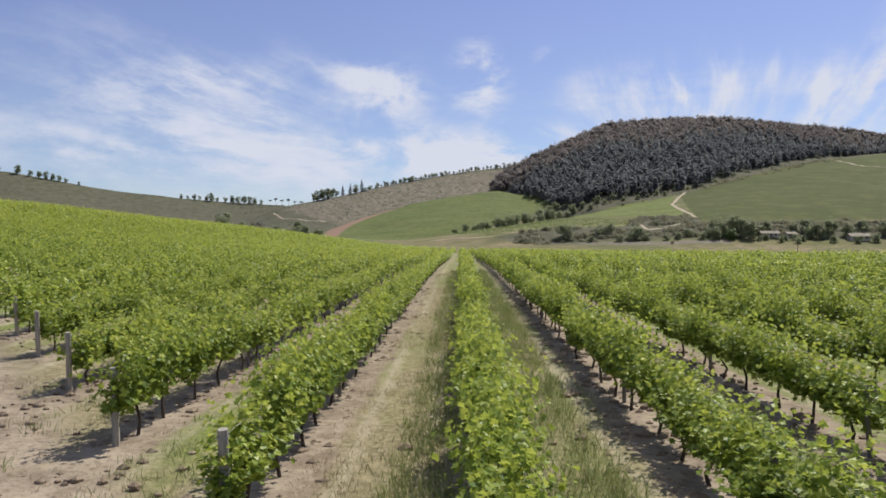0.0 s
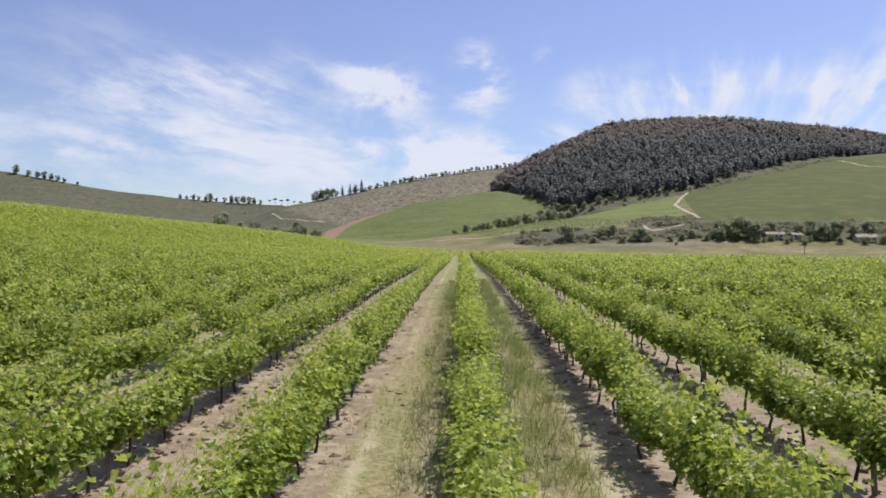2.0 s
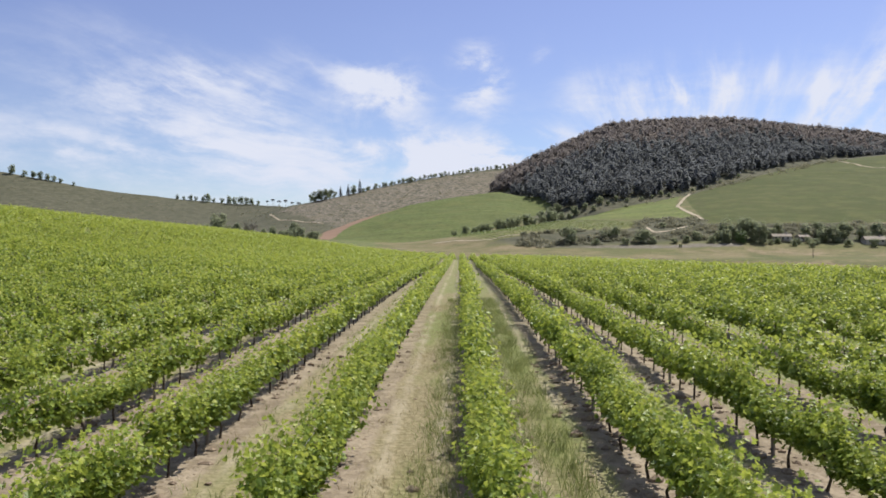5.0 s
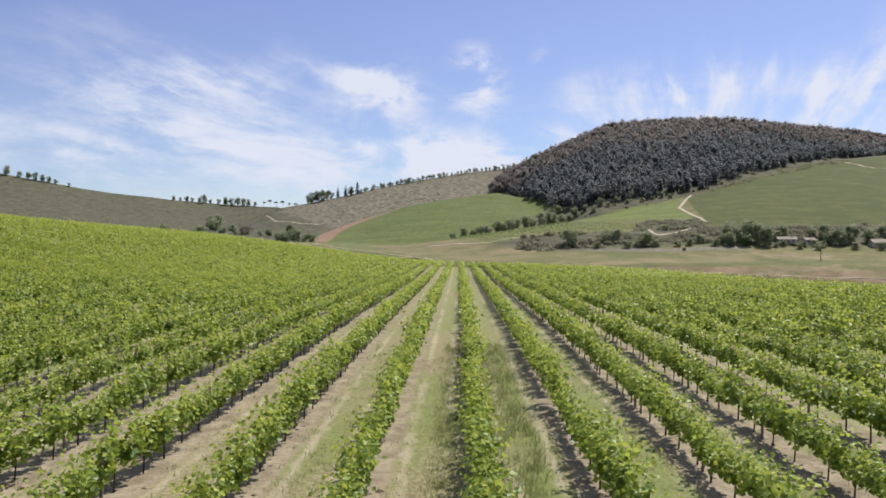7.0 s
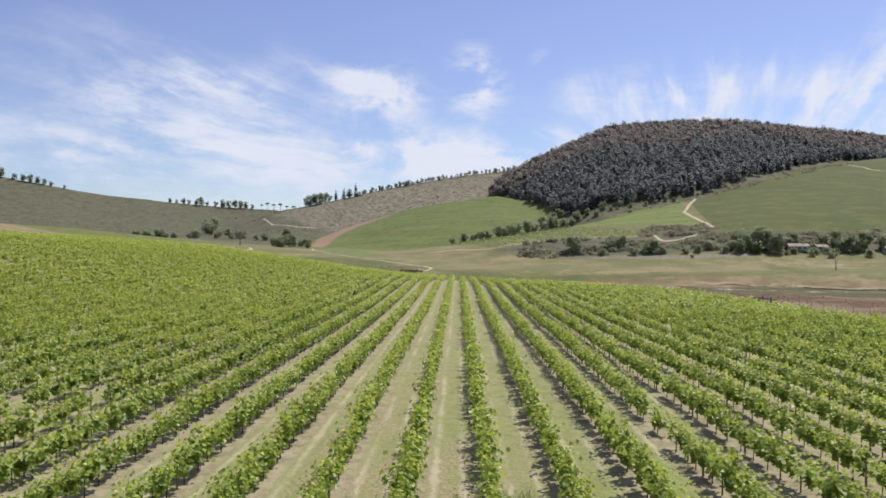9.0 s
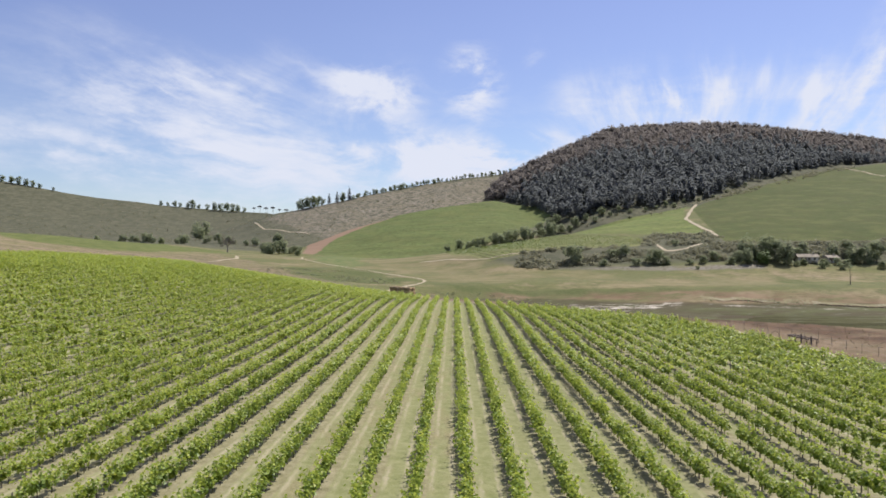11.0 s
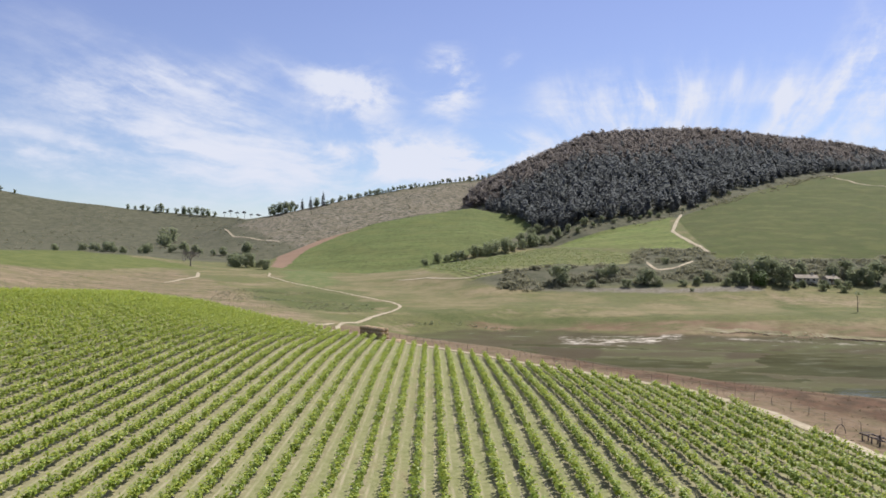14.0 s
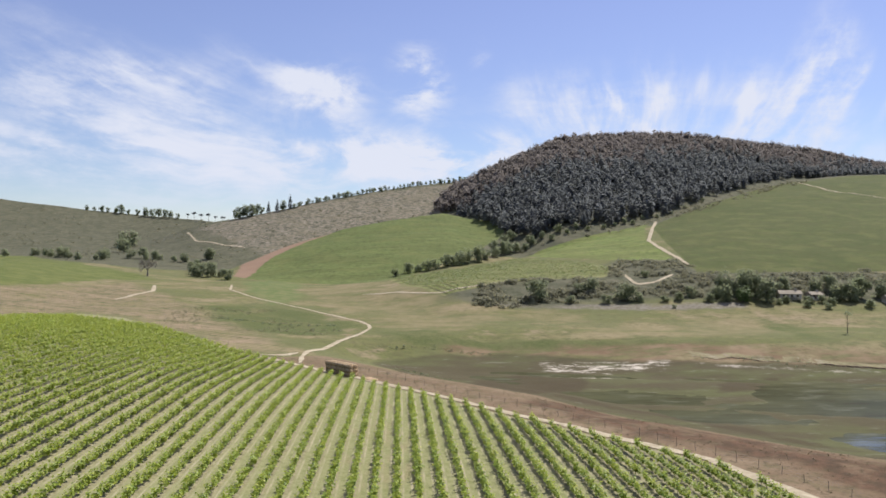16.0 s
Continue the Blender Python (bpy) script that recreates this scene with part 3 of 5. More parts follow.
def build_ground():
    xs = axis([(-4400, 300), (-1500, 40), (-700, 12), (-280, 5), (-120, 2), (130, 5), (320, 9), (800, 20), (1500, 300), (4500, 1)])
    ys = axis([(-900, 60), (-100, 8), (-20, 2.5), (340, 5), (620, 8), (1300, 25), (1600, 200), (4400, 1)])
    gx, gy = np.meshgrid(xs, ys)
    gz = terrain(gx, gy)
    # small unevenness
    rough = np.sin(gx * 0.9 + np.sin(gy * 0.37) * 2) * np.sin(gy * 0.71 + np.sin(gx * 0.23) * 2) * 0.05
    gz = gz + rough
    wet = smooth(2, 14, inside(gx, gy, POND))
    tilt = 0.25
    gz = gz + wet * (1.15 * fbm(gx * 0.30 - gy * tilt * 0.3, gy + gx * tilt, 13.0, 5) + 0.02)
    nx, ny = len(xs), len(ys)
    idx = np.arange(nx * ny).reshape(ny, nx)
    faces = np.stack([idx[:-1, :-1], idx[:-1, 1:], idx[1:, 1:], idx[1:, :-1]], -1).reshape(-1, 4)
    ob = link_mesh("ground", np.stack([gx, gy, gz], -1).reshape(-1, 3), faces, GROUND, smooth_faces=True)
    tagged(ob, "rolling farmland with dry pasture, heath and planted slopes", "ground", kind="structure")
    px, py = gx.ravel(), gy.ravel()
    pond = inside(px, py, POND)
    field = inside(px, py, FIELD)
    heath = np.minimum(py - (640 + 0.25 * np.abs(px + 200)), np.where(px < -70, 400, 20.0))
    heath = np.maximum(heath, np.minimum(py - 640, 60 - along(px, py, [(75, 600), (95, 680), (130, 700), (300, 800), (470, 960), (700, 1100)])[0]))
    heath = np.maximum(heath, 24 - along(px, py, [(45, 432), (70, 438), (110, 445), (150, 440), (260, 438), (500, 440)])[0])
    heath = np.maximum(heath, inside(px, py, SCRUB_KNOLL) + 3)
    heath = np.maximum(heath, py - 1000.0)
    rub = inside(px, py, [(-235, 970), (-137, 1000), (-12, 1060), (90, 1130), (120, 1050), (45, 900), (20, 840), (-60, 770), (-110, 740), (-160, 800)])
    layers = {
        "vineyard": field, "headland": inside(px, py, HEADLAND), "heath": heath, "rubble": rub,
        "slope_middle": inside(px, py, SLOPE_MIDDLE), "slope_east": inside(px, py, SLOPE_EAST), "slope_low": inside(px, py, SLOPE_LOW), "slope_upper": inside(px, py, SLOPE_UPPER),
        "strip_west": inside(px, py, STRIP_WEST), "red_soil": inside(px, py, RED_SOIL), "young_block": inside(px, py, YOUNG_BLOCK),
        "bank": np.minimum(np.minimum(-field, 60 + field), 60 - along(px, py, [(-7, 273.2), (9.6, 260.2), (46.2, 223.2), (65.9, 193.2), (90, 130), (120, 0)])[0] * 2.0),
        "mud": pond + 9, "salt": np.maximum(inside(px, py, SALT), 0.2 - along(px, py, SALT_LINE)[0]),
        # first patch is peat; the other two paint dark reflections on the pond
        "peat_and_shade": np.maximum.reduce([inside(px, py, q) for q in ([(21.2, 304.2), (35.8, 310.3), (51.2, 304.2), (46.2, 286.2), (30.8, 275.2), (17.3, 288.2)], [(88.9, 300.2), (106, 302.2), (96.9, 285.2), (80.9, 283.2)], [(109.9, 293.2), (135.9, 282.2), (127.9, 268.2), (102.9, 281.2)])]
                                  # line of shadow painted along the wet shore
                                  + [2.2 - along(px, py, [(36.6, 275.2), (47.2, 262.2), (56.9, 254.2), (64.9, 245.2), (70.9, 234.2), (76.9, 228.2)])[0]]),
        "dry_meadow": np.maximum(inside(px, py, [(-56, 490), (-32, 530), (-5, 485), (16, 431), (43, 407), (75, 400), (70, 382), (38, 384), (8, 351), (-8, 362), (-29, 414)]), inside(px, py, [(60, 372), (110, 374), (138, 385), (136, 350), (100, 345), (62, 352)])),
        "wet_meadow": inside(px, py, [(-98, 545), (-61, 555), (-50, 438), (-58, 419), (-77, 464)]),
        "scar": 7 - along(px, py, SCAR)[0],
        "shore": np.minimum(9 - along(px, py, [(17.7, 332.4), (56.4, 330.4), (96.4, 327.4), (146.2, 316.3), (256, 304.2)])[0], -pond - 1),
        "stony": 4 - along(px, py, [(38, 415), (67.6, 411), (91.6, 407.9), (115.6, 404.9), (143.6, 406.9)])[0],
        "hollow": np.maximum.reduce([inside(px, py, q) for q in ([(-83.6, 350.6), (-46.7, 341.5), (-23.6, 344.5), (-17.4, 370.7), (-29.3, 390.9), (-56.2, 414), (-91.2, 398.9)], [(144.4, 388.8), (149.3, 383.8), (148, 365.7), (143.5, 337.5), (135.6, 338.5), (136.9, 358.6), (138.2, 377.8)], [(-9.5, 358.6), (2.2, 343.5), (23.5, 336.5), (27.5, 346.5), (6.3, 360.6)])]
                                    + [3.5 - along(px, py, [(25.5, 342.5), (52.7, 341.5), (80.5, 336.5), (96.4, 330.4)])[0]]),
    }
    for name, value in layers.items():
        a = ob.data.attributes.new(name, "FLOAT", "POINT")
        a.data.foreach_set("value", np.clip(value, -60, 60).astype(np.float32))
    return ob


build_ground()

# ---------------------------------------------------------------- vines
ROW, STEP = 2.5, 1.25


def row_span(x):
    """Where a row at x runs through the field, from start to end."""
    ys = np.arange(-30.0, 330.0, 0.25)
    ok = inside(np.full(ys.shape, x), ys, FIELD) > 0.6
    ok &= ys > -14
    return (ys[ok][0], ys[ok][-1]) if ok.any() else None


def vine_leaves(rng, shoots, per_shoot, size, width=0.25, low=0.56, high=1.55, hedge=False):
    """Leaves of one vine along its shoots, as centres, normals and sizes."""
    c, nrm, s, young = [], [], [], []
    spurs = np.linspace(-0.58, 0.58, 5) + rng.normal(0, 0.06, 5)
    vigour = rng.uniform(0.68, 1.12, 5) * (0.90, 1.0, 1.04, 1.0, 0.90)
    if hedge:
        spurs, vigour = spurs * 1.06, rng.uniform(0.82, 1.08, 5)
    for _ in range(shoots):
        spur = rng.integers(5)
        y0 = spurs[spur] + rng.normal(0, 0.05)
        side = rng.choice([-1, 1])
        lean = side * min(abs(rng.normal(0, width)), 0.42)
        tall = rng.uniform(0.50, 1.10) * vigour[spur]
        drop = rng.uniform(0, 0.42)
        for k in range(per_shoot):
            u = (k + rng.uniform(0, 1)) / per_shoot
            x = lean * (0.25 + u) + rng.normal(0, 0.07)
            y = y0 + rng.normal(0, 0.09) + 0.12 * u * side
            z = low + (high - low) * tall * (u - drop * u * u * abs(lean) * 2.2) + rng.normal(0, 0.05) - 0.14 * (1 - u) * rng.uniform(0, 1)
            c.append((x, y, z))
            out = np.array([x * 1.6 + rng.normal(0, 0.5), rng.normal(0, 0.65), 0.70 + rng.normal(0, 0.40)])
            nrm.append(out / np.linalg.norm(out))
            s.append(size * rng.uniform(0.65, 1.2) * (1.1 - 0.45 * u))
            # upper leaves: younger, and paler to carry the sunlit tops
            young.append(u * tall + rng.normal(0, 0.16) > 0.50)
    return np.array(c), np.array(nrm), np.array(s), np.array(young)


LOBED = np.array([(0, -0.36, 0), (0.47, -0.30, 0.10), (0.31, 0.00, 0.02), (0.43, 0.32, 0.09), (0.13, 0.27, -0.02), (0, 0.60, -0.12),
                  (-0.13, 0.27, -0.02), (-0.43, 0.32, 0.09), (-0.31, 0.00, 0.02), (-0.47, -0.30, 0.10)])
LOBED_TRIS = np.array([(0, k, k + 1) for k in range(1, 9)])
BLADE = np.array([(0, -0.5, 0), (0.48, 0, 0.12), (0, 0.55, 0), (-0.48, 0, 0.12)])
BLADE_TRIS = np.array([(0, 1, 2), (0, 2, 3)])


def leaf_cloud(rng, c, nrm, s, shape, tris):
    """Mesh arrays of leaves."""
    k = len(c)
    ref = rng.normal(0, 1, (k, 3))
    t = np.cross(nrm, ref)
    t /= np.linalg.norm(t, axis=1)[:, None] + 1e-9
    b = np.cross(nrm, t)
    v = c[:, None] + s[:, None, None] * (shape[None, :, 0, None] * t[:, None] + shape[None, :, 1, None] * b[:, None] + shape[None, :, 2, None] * nrm[:, None])
    f = tris[None] + (np.arange(k) * len(shape))[:, None, None]
    return v.reshape(-1, 3), f.reshape(-1, 3)


def tube(points, radii, sides=5):
    """A tapering tube as quads through the points."""
    points = np.array(points, float)
    v, f = [], []
    for i, (p, r) in enumerate(zip(points, radii)):
        d = points[min(i + 1, len(points) - 1)] - points[max(i - 1, 0)]
        d /= np.linalg.norm(d) + 1e-9
        a = np.cross(d, (0.31, 0.95, 0.05) if abs(d[1]) < 0.9 else (1, 0, 0))
        a /= np.linalg.norm(a)
        b = np.cross(d, a)
        for k in range(sides):
            w = 2 * math.pi * k / sides
            v.append(p + r * (a * math.cos(w) + b * math.sin(w)))
        if i:
            for k in range(sides):
                f.append(((i - 1) * sides + k, (i - 1) * sides + (k + 1) % sides, i * sides + (k + 1) % sides, i * sides + k))
    return np.array(v), np.array(f)


def merged(pieces):
    v, f, at = [], [], 0
    for pv, pf in pieces:
        v.append(pv)
        f.append(np.asarray(pf) + at)
        at += len(pv)
    return np.concatenate(v), np.concatenate(f)


def grapevine(seed):
    """One near vine: an Empty at its foot with trunk and foliage."""
    rng = np.random.default_rng(seed)
    top = new("grapevine")
    tagged(top, "bushy green grapevine on a thin dark trunk in its trellis row", "grapevine", "vines in the rows")
    lean = rng.normal(0, 0.05, 2)
    stem = [(0, 0, -0.08), (lean[0], lean[1], 0.22), (-lean[0], lean[1] * 0.3, 0.45), (0, 0, 0.66)]
    pieces = [tube(stem, (0.030, 0.022, 0.020, 0.026), 6)]
    for sgn in (-1, 1):
        pieces.append(tube([(0, 0, 0.64), (0.02, sgn * 0.3, 0.70), (0, sgn * 0.6, 0.69)], (0.026, 0.018, 0.010), 5))
    link_mesh("trunk", *merged(pieces), BARK, top, "dark gnarled trunk", True)
    c, nrm, s, young = vine_leaves(rng, 58, 18, 0.112, 0.19)
    link_mesh("foliage", *leaf_cloud(rng, c, nrm, s, LOBED, LOBED_TRIS), [VINE_LEAF, VINE_LIT_TIP], top, mat_index=np.repeat(young, len(LOBED_TRIS)))
    return top


NEAR_X, NEAR_Y = 10.2, 34.0


def build_vines():
    rng = np.random.default_rng(7)
    models = [grapevine(100 + k) for k in range(8)]
    used = [False] * len(models)
    mid_models, half_models, far_models = [], [], []
    for k in range(12):
        c, nrm, s, young = vine_leaves(rng, 30, 10, 0.165, 0.20, low=0.50, hedge=True)
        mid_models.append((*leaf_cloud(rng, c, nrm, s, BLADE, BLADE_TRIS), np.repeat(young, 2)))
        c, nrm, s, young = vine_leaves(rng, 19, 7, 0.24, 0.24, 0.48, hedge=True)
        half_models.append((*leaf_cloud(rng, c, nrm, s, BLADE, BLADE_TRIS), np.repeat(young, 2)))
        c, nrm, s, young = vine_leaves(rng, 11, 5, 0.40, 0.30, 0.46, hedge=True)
        # far leaves turned up and more made pale: distant brightness put into colour
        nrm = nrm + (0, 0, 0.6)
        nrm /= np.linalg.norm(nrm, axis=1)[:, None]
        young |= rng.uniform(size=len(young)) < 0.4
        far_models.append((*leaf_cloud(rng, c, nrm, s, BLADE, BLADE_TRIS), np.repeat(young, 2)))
    stem = tube([(0, 0, -0.1), (0.02, 0.02, 0.3), (0, 0, 0.7)], (0.028, 0.021, 0.024), 4)
    stem = (stem[0], np.concatenate([stem[1][:, [0, 1, 2]], stem[1][:, [0, 2, 3]]]))
    for r in range(-46, 40):
        x = r * ROW
        span = row_span(x)
        if not span:
            continue
        ys = np.arange(span[0] + 0.3, span[1], STEP)
        ys = ys + rng.uniform(-0.15, 0.15, len(ys))
        xs = x + rng.normal(0, 0.04, len(ys))
        zs = terrain(xs, ys)
        leaves, woods, tips = [], [], []
        for px, py, pz in zip(xs, ys, zs):
            if rng.uniform() < 0.015 and py > 24:
                continue
            flip = rng.choice([-1.0, 1.0])
            turn = np.diag([flip, flip, 1.0]) * rng.uniform(0.80, 1.16)
            if abs(px) < NEAR_X and 0 < py < NEAR_Y:
                k = rng.integers(len(models))
                m = pose(px, py, pz, 0, 0, (0 if flip > 0 else 180) + rng.normal(0, 5)) @ Matrix.Diagonal((1, 1, rng.uniform(0.76, 1.16), 1))
                if not used[k]:
                    used[k] = True
                    models[k].matrix_basis = m
                else:
                    copy_thing(models[k], m).scale = m.to_scale()
                continue
            near = py < 125 and abs(px) < 62
            close = py < 60 and abs(px) < 28
            v, f, young = (mid_models if close else half_models if near else far_models)[rng.integers(12)]
            # more pale leaves on the far left, painting its backlit, hazy look
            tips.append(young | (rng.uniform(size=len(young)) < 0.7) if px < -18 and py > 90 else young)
            leaves.append((v @ turn + (px, py, pz), f))
            if near or (py < 190 and px > -20):
                woods.append((stem[0] * (1, flip, 1) + (px, py, pz), stem[1]))
        if not leaves:
            continue
        row = link_mesh("vine_row", *merged(leaves), [VINE_LEAF, VINE_LIT_TIP], mat_index=np.concatenate(tips))
        tagged(row, "long trellised row of leafy green grapevines", "vine row", "rows of the vineyard", "stuff")
        if woods:
            link_mesh("trunks", *merged(woods), BARK, row, "thin dark vine trunks")


build_vines()

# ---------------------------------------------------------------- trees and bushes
# pine and gum colours are lifted and greyed: distance haze put into them
HAZED_PINE = leaf_material("hazed_pine_needles", rgb(0.150, 0.158, 0.168), rgb(0.170, 0.182, 0.184), rgb(0.190, 0.202, 0.196), 1.0, 0.7)
HAZED_GUM = leaf_material("hazed_gum_leaf", rgb(0.180, 0.164, 0.152), rgb(0.212, 0.192, 0.176), rgb(0.250, 0.222, 0.202), 1.0, 0.65)
BROAD = leaf_material("broad_leaf", rgb(0.175, 0.205, 0.122), rgb(0.250, 0.282, 0.165), rgb(0.315, 0.340, 0.205), 0.9, 0.65)
FRESH = leaf_material("fresh_leaf", rgb(0.060, 0.105, 0.022), rgb(0.125, 0.185, 0.040), rgb(0.19, 0.25, 0.07), 0.6, 0.25)
HEATH_LEAF = leaf_material("heath_leaf", rgb(0.165, 0.170, 0.105), rgb(0.255, 0.250, 0.160), rgb(0.32, 0.30, 0.20), 0.8, 0.5)
DRY_TUFT = leaf_material("dry_tuft", rgb(0.13, 0.105, 0.058), rgb(0.20, 0.165, 0.092), rgb(0.26, 0.22, 0.13), 0.85, 0.3)
TRUNK = plain("tree_bark", rgb(0.07, 0.055, 0.042), rgb(0.17, 0.14, 0.11), 3.0, 0.95, 0.05, 0.8, (1, 1, 0.2))
GREY_WOOD = plain("weathered_wood", rgb(0.13, 0.11, 0.095), rgb(0.27, 0.24, 0.205), 30.0, 0.9, 0.006, 0.7, (1, 1, 0.06))


def blob_leaves(rng, blobs, count, size, droop=0.45):
    """Leaf clumps in and on a few overlapping ellipsoids: centre, radii."""
    vol = np.array([r[0] * r[1] * r[2] for _, r in blobs]) ** 0.67
    pick = rng.choice(len(blobs), count, p=vol / vol.sum())
    d = rng.normal(0, 1, (count, 3))
    d /= np.linalg.norm(d, axis=1)[:, None]
    rad = rng.uniform(0.25, 1.0, count) ** 0.45 * rng.uniform(0.86, 1.12, count)
    cen = np.array([b[0] for b in blobs])[pick]
    ext = np.array([b[1] for b in blobs])[pick]
    c = cen + d * rad[:, None] * ext
    nrm = d + rng.normal(0, 0.32, (count, 3)) + (0, 0, droop)
    nrm /= np.linalg.norm(nrm, axis=1)[:, None]
    return c, nrm, size * rng.uniform(0.6, 1.25, count)


def round_crown(rng, height, width, low=0.25):
    blobs = [((0, 0, height * (low + 0.52)), (width * 0.36, width * 0.36, height * (0.46 - low * 0.5)))]
    for _ in range(11):
        a, r = rng.uniform(0, 6.28), width * 0.5 * rng.uniform(0.25, 0.72)
        z = height * rng.uniform(low + 0.12, 0.86 - 0.25 * r / width)
        s = width * rng.uniform(0.15, 0.25)
        blobs.append(((r * math.cos(a), r * math.sin(a), z), (s, s, s * rng.uniform(0.75, 1.05))))
    return blobs


def cone_crown(height, width, low=0.12):
    out = []
    for k in range(7):
        u = k / 6
        w = width * 0.5 * (1 - u) ** 0.8 + 0.12 * width
        out.append(((0, 0, height * (low + (0.97 - low) * u)), (w, w, height * 0.10)))
    return out


def umbrella_crown(rng, height, width):
    return [((rng.normal(0, width * 0.2), rng.normal(0, width * 0.2), height * rng.uniform(0.78, 0.94)), (width * 0.3, width * 0.3, height * 0.09)) for _ in range(6)]


def wood(rng, height, radius, limbs, spread):
    """Trunk and limbs."""
    bend = rng.normal(0, 0.03 * height, 2)
    mid = (bend[0], bend[1], height * 0.4)
    tip = (bend[0] * 0.4, bend[1] * 0.4, height * 0.86)
    pieces = [tube([(0, 0, -0.4), (bend[0] * 0.4, bend[1] * 0.4, height * 0.2), mid, tip], (radius * 1.25, radius, radius * 0.7, radius * 0.15), 6)]
    for _ in range(limbs):
        a, u = rng.uniform(0, 6.28), rng.uniform(0.3, 0.7)
        p0 = np.array([bend[0] * 0.8, bend[1] * 0.8, height * u])
        out = np.array([math.cos(a) * spread, math.sin(a) * spread, height * rng.uniform(0.10, 0.26)])
        pieces.append(tube([p0, p0 + out * (0.55, 0.55, 0.4), p0 + out], (radius * 0.45, radius * 0.3, radius * 0.1), 5))
    return merged(pieces)


def tree(name, label, category, group, kind, height, width, leaves, size, material, seed):
    rng = np.random.default_rng(seed)
    top = tagged(new(name), label, category, group)
    if kind == "round":
        blobs, limbs = round_crown(rng, height, width), 6
    elif kind == "bush":
        blobs, limbs = round_crown(rng, height, width, 0.0), 4
    elif kind == "cone":
        blobs, limbs = cone_crown(height, width), 0
    else:
        blobs, limbs = umbrella_crown(rng, height, width), 6
    link_mesh("trunk", *wood(rng, height * (0.7 if kind == "bush" else 0.95), max(0.12, height * 0.018), limbs, width * 0.3), TRUNK, top, smooth_faces=True)
    c, nrm, s = blob_leaves(rng, blobs, round(leaves * 1.5), size * 0.84, 1.3)
    link_mesh("crown", *leaf_cloud(rng, c, nrm, s, BLADE, BLADE_TRIS), material, top)
    return top


def plant(models, spots, rng):
    """Copies of models at spots of (x, y, scale); the first spots take the models themselves."""
    for i, (x, y, s) in enumerate(spots):
        m = pose(x, y, ground_z(x, y) - 0.15, 0, 0, rng.uniform(0, 360)) @ Matrix.Scale(s, 4)
        ob = models[i % len(models)]
        if i < len(models):
            ob.matrix_basis = m
        else:
            copy_thing(ob, m).scale = m.to_scale()


def crest_y(x_over, crest, back=4.0):
    """A point just before a crest on the bearing x / (y + 40)."""
    lo = 500.0
    for _ in range(12):
        d = crest_at(np.array([x_over * (lo + 40)]), np.array([lo]), crest)[0][0]
        lo = float(d)
    return x_over * (lo - back + 40), lo - back


